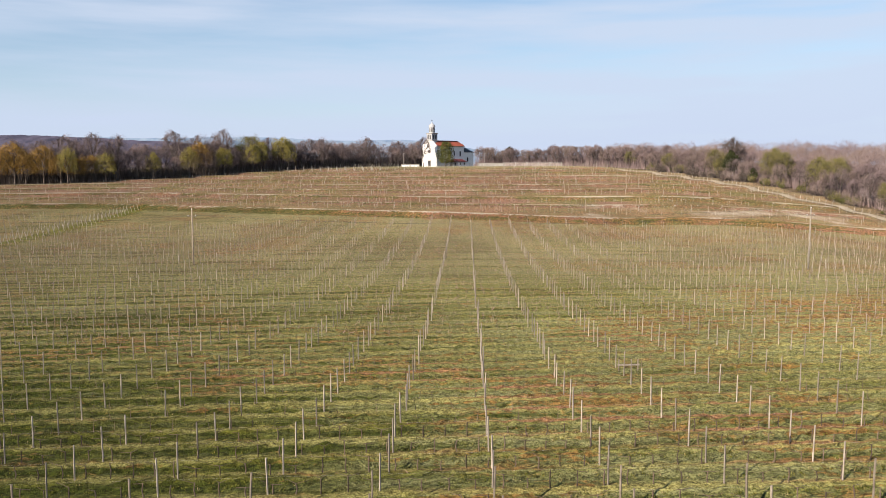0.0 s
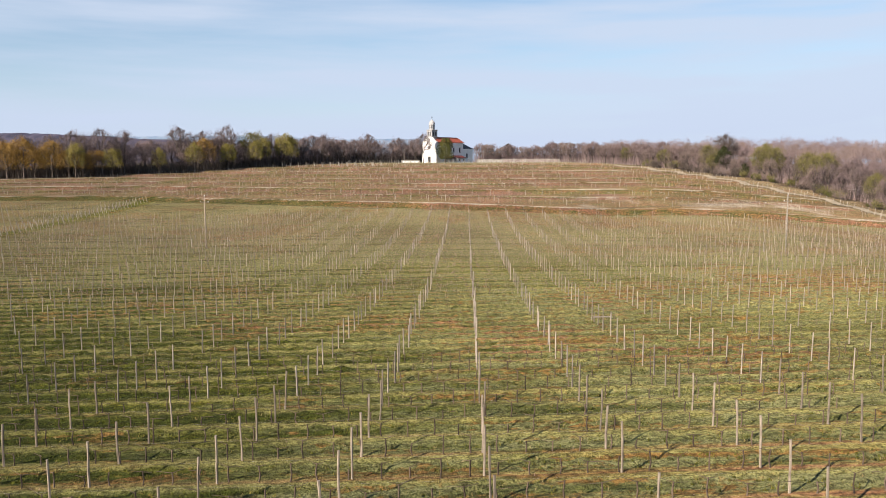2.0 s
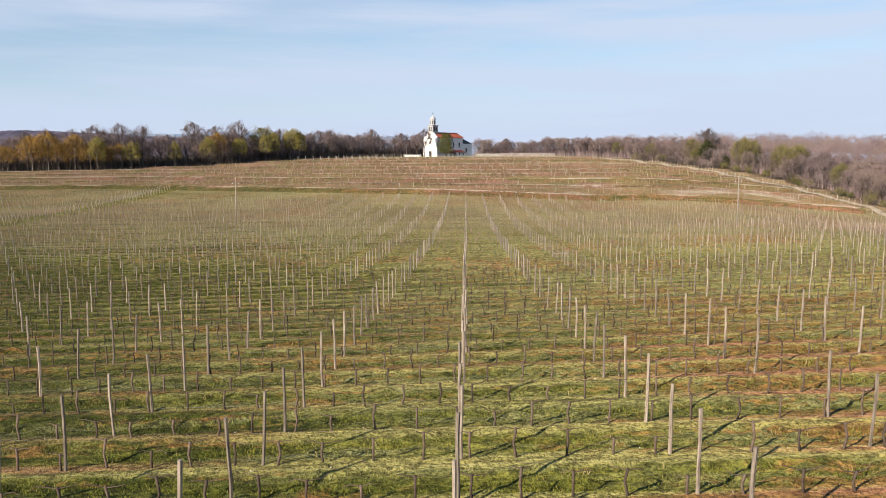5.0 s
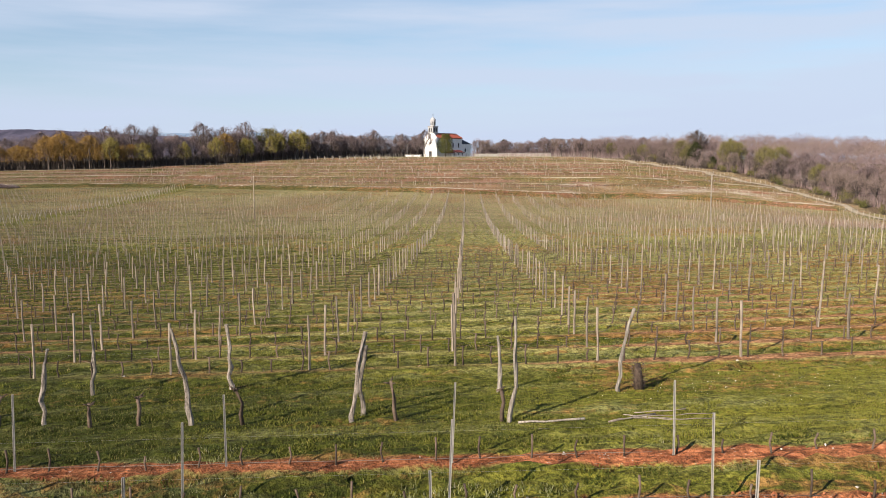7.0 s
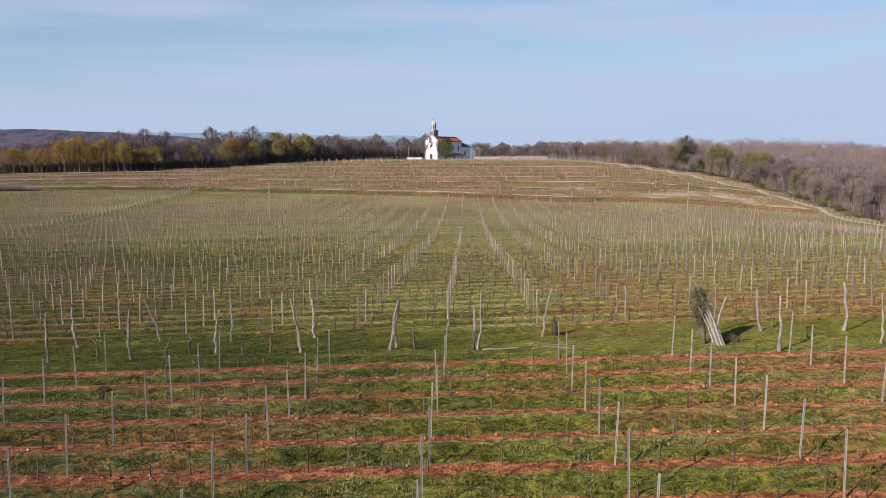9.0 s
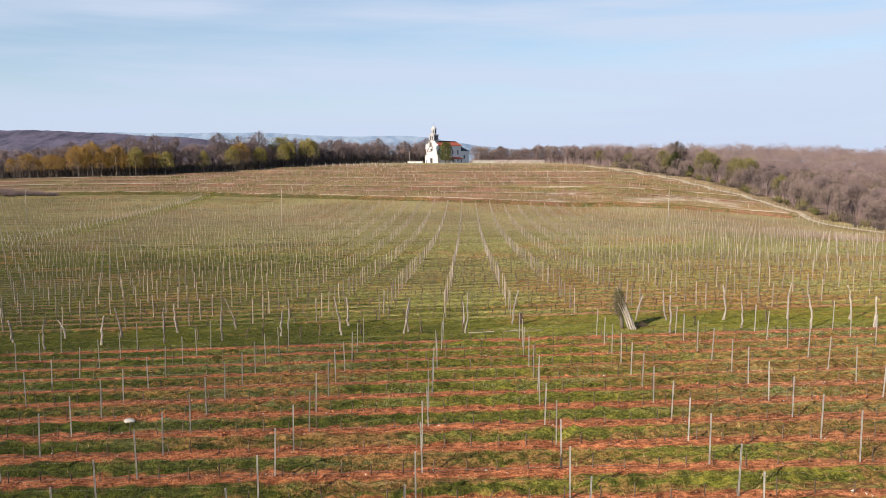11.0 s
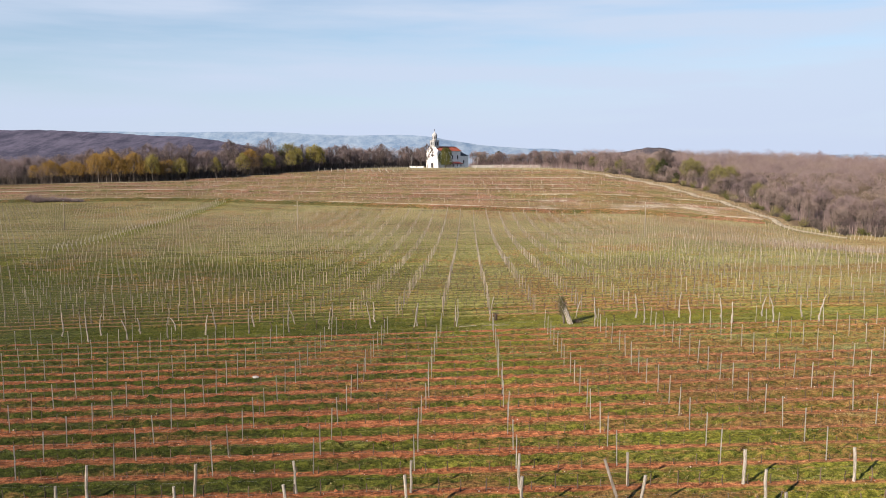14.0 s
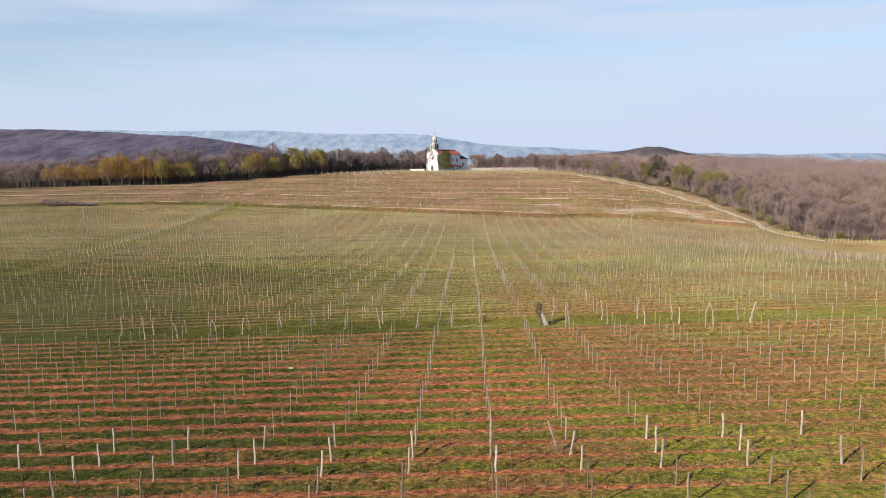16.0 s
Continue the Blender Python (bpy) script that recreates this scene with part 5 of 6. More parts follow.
def power_pole(x, y, h):
    root = new("power_pole")
    root.matrix_basis = pose(x, y, gz(x, y), 0, 0, 12)
    hp = Heap()
    hp.add(*tube([(0, 0, -.6), (.02, 0, h * .5), (0, .02, h)], [.14, .125, .10], 10, True, .05, R))
    # western poles take darker wood: their shaded look is put into the colour
    hp.make("shaft", M_POST_W if x > 0 else M_POST_N, root, smooth=True)
    part("crossarm", box_bm(-.75, .75, -.05, .05, h - 1.25, h - 1.13, .01), M_POST_D, root)
    for dx in (-.65, .65, 0):
        hp = Heap()
        zb = h - 1.13 if dx else h
        hp.add(*tube([(dx, 0, zb), (dx, 0, zb + .1), (dx, 0, zb + .2)], [.03, .07, .04], 8))
        hp.make("insulator", M_STUCCO, root, "white ceramic insulator")
    return tagged(root, "tall weathered wooden power pole standing in the vineyard", "power pole", "power poles")


for x, y, h in POLES:
    power_pole(x, y, h)
line = [(-260, 195, 9.3)] + POLES + [(158, 96, 9.2)]
for dx, dz in ((-.65, -.95), (.65, -.95), (0, .18)):
    hp = Heap()
    for (ax, ay, ah), (bx, by, bh) in zip(line, line[1:]):
        az, bz = gz(ax, ay) + ah + dz, gz(bx, by) + bh + dz
        pts = [(ax + dx + (bx - ax) * t, ay + (by - ay) * t, az + (bz - az) * t - 1.6 * 4 * t * (1 - t)) for t in np.linspace(0, 1, 17)]
        hp.add(*tube(pts, [.014] * 17, 3, False))
    tagged(hp.make("power_cable", M_DARK), "thin sagging overhead cable between the poles", "cable", "power cables")

# ---- old posts on the grass strip ----
OLD = [(-18.3, -27.1, .07, 2.43), (-18.7, -23.1, -.19, 2.15), (-14.4, -27.1, .05, 2.43), (-14.8, -22.1, -.73, 2.26), (-10.56, -26.3, .2, 2.15), (-10.75, -22.8, 0, 2.25),
       (-6.42, -26.8, -.46, 2.63), (-6.45, -22.8, -.06, 2.1), (-2.12, -27.0, .35, 2.4), (-1.95, -26.2, .1, 1.9), (1.88, -24.3, -.04, 1.68), (1.93, -27.5, .13, 2.75), (5.3, -24.8, .42, 2.45),
       (15.89, -25.5, -.26, 2.1), (14.8, -30.2, -.05, 2.4), (19.6, -26.2, -.15, 2.4), (19.6, -29.5, -.1, 2.3),
       (-37.55, -24.9, .05, 2.4), (-33.3, -28.6, -.25, 2.85), (-33.6, -25.1, .15, 2.15), (-29.7, -28.2, -.55, 1.95), (-29.85, -24.7, -.2, 1.6), (-25.85, -28.1, .05, 2.05),
       (-26.6, -23.6, -.5, 1.3), (-22.5, -27.1, .2, 2.0), (-22.3, -24.2, -.45, 2.15), (23.7, -26.9, .1, 2.5), (23.6, -30.3, -.2, 2.15), (27.4, -27.8, -.3, 2.3), (27.3, -30.9, .05, 1.95),
       (31.2, -28.1, .4, 1.95), (30.9, -31.6, -.4, 2.3), (34.5, -29.3, -.15, 2.15), (34.9, -31.8, .6, 2.45)]
ro = random.Random(5)
for x, y, lean, h in OLD:
    k = ro.uniform(-.12, .12)
    pts = [(0, 0, -.3)]
    for t in (.06, .2, .34, .5, .64, .8, 1.0):
        bow = -k * math.sin(math.pi * t)
        pts.append((lean * t ** 1.3 + bow + ro.uniform(-.05, .05) * (t < 1), ro.uniform(-.05, .05), h * t))
    r0 = ro.uniform(.054, .07)
    rad = [r0 * 1.25] + [r0 * (1.2 - .5 * i / 6) * ro.uniform(.78, 1.22) for i in range(7)]
    vs, fs = tube(pts, rad, 8, True, .26, ro)
    # bleached wood in the east; western side-lit dimness put into a darker wood
    ob = mesh_obj("end_post", vs, fs, M_POST_OLD if x < 1 else M_POST_W)
    ob.matrix_basis = pose(x, y, gz(x, y))
    tagged(ob, "tall crooked bleached wooden end post on the grass strip", "post", "crooked end posts")
# crooked stumps of old vines
for x, y in ((-9.2, -26.6), (-7.9, -26.6), (-5.0, -26.9), (-.95, -27.1), (1.75, -27.4), (-11.9, -26.2), (-16.2, -26.4), (-13.0, -26.5), (17.2, -27.6), (16.9, -24.6), (22, -27.5)):
    h = ro.uniform(.55, 1.05)
    d = ro.uniform(-.3, .3)
    vs, fs = tube([(0, 0, -.2), (d * .4, 0, h * .3), (d * .2, .05, h * .6), (d, -.04, h)], [.06, .05, .045, .05], 7, True, .2, ro)
    hp = Heap()
    hp.add(vs, fs)
    for _ in range(3):
        a = ro.uniform(0, 6.28)
        hp.add(*tube([(d, -.04, h - .06), (d + .16 * math.cos(a), .16 * math.sin(a), h + ro.uniform(-.05, .15))], [.035, .012], 5))
    ob = hp.make("old_vine", M_VINE, smooth=True)
    ob.matrix_basis = pose(x, y, gz(x, y), 0, 0, ro.uniform(0, 360))
    tagged(ob, "gnarled pruned old vine stump in grass", "vine", "old vine stumps")


def fallen(name, a, b, r, label, mat):
    ax, ay = a
    bx, by = b
    pts = []
    for i in range(6):
        t = i / 5
        x, y = ax + (bx - ax) * t, ay + (by - ay) * t + ro.uniform(-.05, .05)
        pts.append((x, y, gz(x, y) + r * .8 + ro.uniform(0, .03)))
    vs, fs = tube(pts, [r * ro.uniform(.7, 1.1) for _ in pts], 7, True, .1, ro)
    return tagged(mesh_obj(name, vs, fs, mat, smooth=True), label, "log", "fallen poles")


fallen("fallen_post", (2.15, -27.7), (3.85, -27.6), .034, "bleached wooden post lying in the grass", M_POST_W)
for a, b, r in (((4.4, -27.9), (5.7, -27.4), .026), ((5.0, -27.6), (7.0, -28.0), .016), ((5.2, -27.2), (6.6, -27.0), .018), ((4.9, -27.3), (6.0, -27.9), .014), ((5.4, -27.5), (7.2, -27.5), .012)):
    fallen("fallen_branch", a, b, r, "pale dry branch lying in the grass", M_POST)


def bushy_stump(x, y):
    root = new("stump")
    root.matrix_basis = pose(x, y, gz(x, y), 6, -5, 0)
    root.scale = (.82, .82, .86)
    hp = Heap()
    hp.add(*tube([(0, 0, -.2), (.02, 0, .4), (0, .03, .9)], [.2, .17, .1], 8, True, .15, ro))
    hp.make("wood", M_VINE, root, smooth=True)
    g = np.random.default_rng(3)
    a = g.uniform(0, 6.28, 220)
    zz = g.uniform(.1, 1.0, 220)
    b = np.stack([np.cos(a) * .17, np.sin(a) * .17, zz], 1)
    v, f = slivers(b, b + np.stack([np.cos(a) * .13, np.sin(a) * .13, g.uniform(-.08, .22, 220)], 1), np.full(220, .024), g)
    mesh_obj("dry_brush", v, f, M_VINE, root)
    return tagged(root, "short old stump bristling with dry shoots", "stump")


bushy_stump(5.96, -24.6)


def ivy_stub(x, y):
    root = new("ivy_stump")
    root.matrix_basis = pose(x, y, gz(x, y))
    hp = Heap()
    hp.add(*tube([(.08, 0, -.3), (.03, 0, .5), (-.08, 0, 1.0), (-.16, 0, 1.5), (-.22, 0, 2.05)], [.13, .11, .12, .10, .05], 9, True, .15, ro))
    hp.add(*tube([(-.08, 0, 1.0), (.12, .1, 1.55), (.16, .1, 2.0)], [.07, .05, .03], 7))
    hp.add(*tube([(-.1, 0, 1.1), (-.34, 0, 1.5), (-.45, 0, 1.9)], [.07, .05, .025], 6))
    hp.make("wood", M_POST_D, root, "grey dead trunk", smooth=True)
    g = np.random.default_rng(8)
    n = 2600
    z_ = g.uniform(.85, 2.55, n)
    bulge = .12 + .24 * np.sin(np.pi * (z_ - .8) / 1.85) ** .7
    a_ = g.uniform(0, 2 * math.pi, n)
    q_ = g.uniform(.2, 1, n) ** .5 * bulge * (1 + .35 * np.sin(a_ * 3 + z_ * 6))
    c = np.stack([-.14 - .1 * (z_ - 1.4) + np.cos(a_) * q_, np.sin(a_) * q_, z_], 1) + g.normal(0, .06, (n, 3))
    v, f = leaf_quads(c, .042, g)
    mesh_obj("ivy", v, f, M_IVY_D, root, "dull brownish green ivy leaves")
    n = 420
    c = np.stack([g.normal(-.15, .22, n), g.normal(0, .2, n), g.normal(1.65, .42, n)], 1)
    v, f = slivers(c, c + g.normal(0, .2, (n, 3)) + np.array([0, 0, .06]), np.full(n, .022), g)
    tagged(mesh_obj("dry_shoots", v, f, M_TWIG_P, root), kind="stuff")
    return tagged(root, "dead tree stump overgrown with ivy on the grass strip", "stump")


ivy_stub(12.2, -28.0)
for i in range(8):
    dx = .062 * i
    foot = Vector((12.62 + dx + ro.uniform(-.03, .03), -28.5 - .1 * (i % 3), 0))
    tall = 2.85 if i == 3 else (2.3 if i == 5 else ro.uniform(1.3, 1.8))
    top = Vector((foot.x - .37 * tall + ro.uniform(-.04, .04), -28.12 + .05 * (i % 2), 0))
    foot.z = gz(foot.x, foot.y) - .02
    top.z = gz(top.x, top.y) + tall
    mid = foot.lerp(top, .5) + Vector((.05 + ro.uniform(-.03, .03), -.03, -.03))
    vs, fs = tube([foot, foot.lerp(mid, .5) + Vector((ro.uniform(-.02, .02), 0, 0)), mid, top], [.042, .04, .036, .026], 8, True, .24, ro)
    tagged(mesh_obj("leaning_pole", vs, fs, M_POST_OLD if i == 1 else M_POST_W), "bleached wooden pole leaning against the ivy stump", "pole", "poles leaning on the stump")
vs, fs = tube([(13.9, -24.9, gz(13.9, -24.9) - .2), (14.05, -24.9, gz(14, -24.9) + .8), (14.35, -24.9, gz(14, -24.9) + 1.75)], [.058, .054, .046], 7, True, .12, ro)
tagged(mesh_obj("end_post", vs, fs, M_POST_W, smooth=True), "short leaning bleached wooden post", "post", "crooked end posts")

g_ = np.random.default_rng(81)
n = 170
bx_ = np.stack([g_.normal(13.45, .28, n), g_.normal(-27.9, .22, n)], 1)
b7 = np.stack([bx_[:, 0], bx_[:, 1], ground(bx_[:, 0], bx_[:, 1]) + g_.uniform(0, .22, n)], 1)
v, f = slivers(b7, b7 + g_.normal(0, .28, (n, 3)) * np.array([1, 1, .6]) + np.array([0, 0, .12]), np.full(n, .022), g_)
tagged(mesh_obj("brush_pile", v, f, M_VINE), "small heap of dark dry brushwood beside the stump", "brushwood")

# post columns of the hilltop vineyard, seen end-on over the brow
for i in range(13):
    for j in range(5):
        x, y = -86 + i * 4.7 - .18 * 3.2 * j, 380 + .52 * (86 - i * 4.7) + 3.2 * j
        ob = new("brow_post", WHITE[(i * 3 + j) % 8])
        ob.matrix_basis = pose(x, y, gz(x, y), 0, 0, i * 40 + j * 25)
        ob.scale = (1.5, 1.5, 1.15)
        tagged(ob, "stout white post on the brow of the terraces", "post", "stout posts on the brow")

# ---- vines, wires, hoses ----
def vine_points(y0, dy, rows_, x0, x1, step, rnd):
    for r in rows_:
        x = x0 + rnd.uniform(0, step)
        while x < x1:
            yield x, row_y(y0, dy, r, x) + rnd.uniform(-.06, .06), r
            x += step * rnd.uniform(.9, 1.1)


rv = random.Random(77)
near_vines, far_vines = Heap(), Heap()


def add_vine(x, y, size=1.0, cane=True):
    z = gz(x, y)
    h = rv.uniform(.45, .82) * size
    d, e = rv.uniform(-.1, .1), rv.uniform(-.05, .05)
    near_vines.add(*tube([(x, y, z - .1), (x + d, y + e, z + h * .5), (x + d * .4, y, z + h)], [.034 * size, .029 * size, .027 * size], 4, True))
    for s in (-1, 1):
        if cane and rv.random() < .75:
            l = rv.uniform(.25, .6)
            near_vines.add(*tube([(x + d * .4, y, z + h - .03), (x + d * .4 + s * l, y + rv.uniform(-.05, .05), z + h + rv.uniform(-.05, .22))], [.014, .008], 3, False))


def vine_mesh(size, canes):
    """One pruned vine at the origin: a bent trunk, and two short canes on the older ones."""
    hp = Heap()
    h = rv.uniform(.45, .82) * size
    d, e = rv.uniform(-.1, .1), rv.uniform(-.05, .05)
    hp.add(*tube([(0, 0, -.1), (d * .6, e, h * .3), (d, e, h * .55), (d * .4, 0, h)], [.038 * size, .032 * size, .03 * size, .036 * size], 5, True, .12, rv))
    for s in (-1, 1):
        if canes:
            l = rv.uniform(.22, .5)
            hp.add(*tube([(d * .4, 0, h - .03), (d * .4 + s * l * .6, 0, h + .02), (d * .4 + s * l, rv.uniform(-.05, .05), h + rv.uniform(-.05, .2))], [.015, .011, .007], 4, False))
    return hp.make("grapevine", M_VINE, smooth=True)


VINES = {True: [vine_mesh(1.0, True) for _ in range(9)], False: [vine_mesh(.74, False) for _ in range(7)]}
fresh = {True: list(VINES[True]), False: list(VINES[False])}


def single_vine(x, y, old):
    m = pose(x, y, gz(x, y), 0, 0, rv.choice((0, 180)) + rv.uniform(-12, 12))
    if fresh[old]:
        ob = fresh[old].pop()
    else:
        ob = new("grapevine", rv.choice(VINES[old]).data)
    ob.matrix_basis = m
    tagged(ob, "bare pruned old grapevine in grass" if old else "young bare grapevine stem in red soil", "grapevine", "pruned grapevines")


for x, y, r in vine_points(A_Y0, A_DY, range(-7, 12), -42, 42, 1.05, rv):
    if r >= 8 and abs(x) < 12.5:
        single_vine(x, y, False)
    else:
        add_vine(x, y, .72 if r > -4 else .9, False)
for x, y, r in vine_points(B_Y0, B_DY, range(0, 24), -46, 46, 1.1, rv):
    if r <= 7 and abs(x) < 11.5:
        single_vine(x, y, True)
    else:
        add_vine(x, y)
tagged(near_vines.make("vines", M_VINE), "rows of bare pruned grapevines", "vines", kind="stuff")
fx = []
for r in range(0, 84):
    y = B_Y0 + B_DY * r
    xs = np.arange(-97, 128, 1.15)
    xs = xs[(np.abs(xs) > 46) | (r >= 24)]
    if r < 24:
        xs = xs[np.abs(xs) < 70 + 2 * r]
    fx.append(np.stack([xs, y - .031 * xs], 1))
fx = np.concatenate(fx) + rg.normal(0, .08, (sum(len(a) for a in fx), 2))
fx = fx[(warp(fx[:, 0], fx[:, 1]) < 203)]
fz = ground(fx[:, 0], fx[:, 1])
b3 = np.stack([fx[:, 0], fx[:, 1], fz - .05], 1)
t3 = b3 + np.stack([rg.normal(0, .12, len(fx)), rg.normal(0, .08, len(fx)), rg.uniform(.55, 1.0, len(fx))], 1)
v, f = slivers(b3, t3, np.full(len(fx), .06), rg)
l3 = t3 - np.array([0, 0, .12])
v2, f2 = slivers(l3, l3 + np.stack([rg.choice([-1, 1], len(fx)) * rg.uniform(.2, .5, len(fx)), rg.normal(0, .05, len(fx)), rg.uniform(0, .2, len(fx))], 1), np.full(len(fx), .028), rg)
stuff_mesh("distant_vines", np.concatenate([v, v2]), np.concatenate([f, f2 + len(v)]), M_VINE, "distant rows of bare pruned grapevines", "vines")
far_c = np.repeat(l3[fx[:, 1] > 70], 3, axis=0)
nc = len(far_c)
far_c = far_c + rg.normal(0, 1, (nc, 3)) * np.array([.35, .05, .12])
v, f = slivers(far_c, far_c + np.stack([rg.normal(0, .3, nc), rg.normal(0, .05, nc), rg.uniform(.2, .8, nc)], 1), rg.uniform(.03, .06, nc), rg)
stuff_mesh("distant_canes", v, f, M_CANE, "pinkish-brown unpruned canes on the distant vine rows", "vines")

# dead grass and fallen shoots along the rows
gr = np.random.default_rng(61)
px_, py_ = [], []
for r in range(0, 84):
    half = 60 + 2.2 * r
    xs = np.arange(max(-97, -half), min(128, half), .42 if r < 12 else .5)
    px_.append(xs)
    py_.append(B_Y0 + B_DY * r - .031 * xs)
px_, py_ = np.concatenate(px_), np.concatenate(py_)
keep = np.vectorize(lambda a, b_: noise.noise(Vector((a * .12, b_ * .5, 9.1))))(px_, py_) > -.22
keep &= warp(px_, py_) < 203
px_, py_ = px_[keep] + gr.normal(0, .1, keep.sum()), py_[keep] + gr.normal(0, .13, keep.sum())
b5 = np.stack([px_, py_, ground(px_, py_) - .02], 1)
e5 = b5 + np.stack([gr.normal(0, .12, len(px_)), gr.normal(0, .06, len(px_)), gr.uniform(.06, .2, len(px_))], 1)
v, f = slivers(b5, e5, gr.uniform(.03, .07, len(px_)), gr)
stuff_mesh("row_litter", v, f, M_CANE, "dead grass and brown shoots under the vine rows", "dry grass")
tx, tq = [], []
for k in range(len(TERR) - 1):
    for p_ in (.48, .78):
        xs = np.arange(-190, 128, .9)
        tx.append(xs)
        tq.append(np.full(len(xs), TERR[k] + p_ * (TERR[k + 1] - TERR[k])))
tx, tq = np.concatenate(tx), np.concatenate(tq)
ty = tq + .52 * np.clip(-tx, 0, 120)
ok = (tx < np.interp(-ty, [-385, -340, -300, -268, -250, -229, -195], [86, 100, 110, 117, 123, 128, 133]) - 3) & (gr.uniform(0, 1, len(tx)) < .8)
tx, ty = tx[ok] + gr.normal(0, .15, ok.sum()), ty[ok] + gr.normal(0, .2, ok.sum())
b6 = np.stack([tx, ty, ground(tx, ty) - .05], 1)
e6 = b6 + np.stack([gr.normal(0, .3, len(tx)), gr.normal(0, .1, len(tx)), gr.uniform(.4, 1.0, len(tx))], 1)
v, f = slivers(b6, e6, gr.uniform(.06, .14, len(tx)), gr)
stuff_mesh("terrace_vines", v, f, M_VINE, "bare pruned grapevines in rows on the terraces", "vines")

wires, hoses = Heap(), Heap()


def run(heap, y0, dy, r, x0, x1, h, rad, step, sag=0.0, sway=0.0):
    pts = []
    x = x0
    while x <= x1:
        y = row_y(y0, dy, r, x) + rv.uniform(-sway, sway)
        pts.append((x, y, gz(x, y) + h + rv.uniform(-sag, sag)))
        x += step
    heap.add(*tube(pts, [rad] * len(pts), 3, False))


for r in range(-7, 12):
    for h in (.7,):
        run(wires, A_Y0, A_DY, r, -60, 60, h, .0009, 4.85)
    run(hoses, A_Y0, A_DY, r, -60, rv.uniform(-14, 10), .11, .007, 1.2, .04, .06)
for r in range(0, 40):
    for h in (.85,):
        run(wires, B_Y0, B_DY, r, -70, 70, h, .0011, 4.85)
tagged(wires.make("trellis_wires", M_WIRE), "thin galvanised trellis wires along the vine rows", "wire", kind="stuff")
tagged(hoses.make("drip_hoses", M_HOSE), "dark drip irrigation hoses along the vine rows", "hose", kind="stuff")

# ---- grass ----
def grass_material(name, c1, c2, c3):
    m, nt, b = nodes_mat(name, 0.8, 0.15)
    g = nt.nodes.new("ShaderNodeNewGeometry")
    n = noise_node(nt, g.outputs["Position"], 0.3, 4)
    col = blend(nt, ranged(nt, n, .35, .65), c1, c2)
    col = blend(nt, ranged(nt, g.outputs["Random Per Island"], .6, 1.0), col, c3)
    nt.links.new(col, b.inputs["Base Color"])
    return m


M_GRASS = grass_material("grass_blades", (0.069, 0.0828, 0.00828), (0.161, 0.163, 0.0221), (0.216, 0.193, 0.0552))
M_LUSH = grass_material("lush_grass_blades", (0.0304, 0.044, 0.0056), (0.0944, 0.104, 0.0136), (0.164, 0.152, 0.044))
M_LUSH_D = grass_material("dark_weed_blades", (0.020, 0.033, 0.004), (0.056, 0.074, 0.009), (0.098, 0.100, 0.026))
M_SWARD = grass_material("sward_blades", (0.038, 0.049, 0.005), (0.100, 0.104, 0.0125), (0.175, 0.152, 0.036))
M_STRAW = grass_material("straw_blades", (0.216, 0.168, 0.072), (0.32, 0.264, 0.136), (0.16, 0.152, 0.048))


def tufts(name, n, xlim, ylim, height, width, mat, label, seed, keep=None, blades=3):
    g = np.random.default_rng(seed)
    p = np.stack([g.uniform(*xlim, n), g.uniform(*ylim, n)], 1)
    if keep is not None:
        p = p[keep(p[:, 0], p[:, 1], g)]
    p = np.repeat(p, blades, axis=0)
    n = len(p)
    p = p + g.normal(0, .05, p.shape)
    z = ground(p[:, 0], p[:, 1])
    b = np.stack([p[:, 0], p[:, 1], z - .02], 1)
    tip = b + np.stack([g.normal(0, .35, n), g.normal(0, .35, n), np.ones(n)], 1) * (height * g.uniform(.5, 1.3, n))[:, None]
    v, f = slivers(b, tip, width * g.uniform(.6, 1.4, n), g)
    return stuff_mesh(name, v, f, mat, label, "grass")


def off_rows(x, y):
    rr = np.where(y + .031 * x < -28.9, (y + .031 * x - A_Y0) / A_DY, (y + .031 * x - B_Y0) / B_DY)
    return np.abs((rr + .5) % 1 - .5)


def in_view(x, y):
    """Within the wedge that the fields fill, seen from the south."""
    return np.abs(x) < .56 * (y + 122) + 4


# darker blades in the west continue the brightness ramp put into the ground
tufts("grass", 78000, (-48, 9), (-79, -29), .095, .03, M_LUSH_D, "short dark green weeds between the vine rows", 1, lambda x, y, g: (off_rows(x, y) > .21 + g.normal(0, .045, len(x))) & in_view(x, y) & (g.uniform(0, 1, len(x)) > sstep(-13, 9, x)))
tufts("grass", 84000, (-13, 48), (-79, -29), .095, .03, M_LUSH, "short green grass between the vine rows", 7, lambda x, y, g: (off_rows(x, y) > .21 + g.normal(0, .045, len(x))) & in_view(x, y) & (g.uniform(0, 1, len(x)) < sstep(-13, 9, x)))
tufts("grass", 48000, (-36, 8), (-29.5, -21.5), .075, .02, M_LUSH, "lush dark green grass on the strip between the vineyards", 2, lambda x, y, g: g.uniform(0, 1, len(x)) > sstep(-6, 8, x), blades=4)
tufts("grass", 46000, (-6, 36), (-29.5, -21.5), .065, .02, M_GRASS, "short bright green grass on the strip between the vineyards", 6, lambda x, y, g: g.uniform(0, 1, len(x)) < sstep(-6, 8, x), blades=4)
tufts("grass", 70000, (-34, 34), (-22, 10), .09, .022, M_GRASS, "short green grass between the vine rows", 3, lambda x, y, g: (off_rows(x, y) > .2 + g.normal(0, .06, len(x))) & (np.abs(x) < .56 * (y + 48) + 8), blades=3)
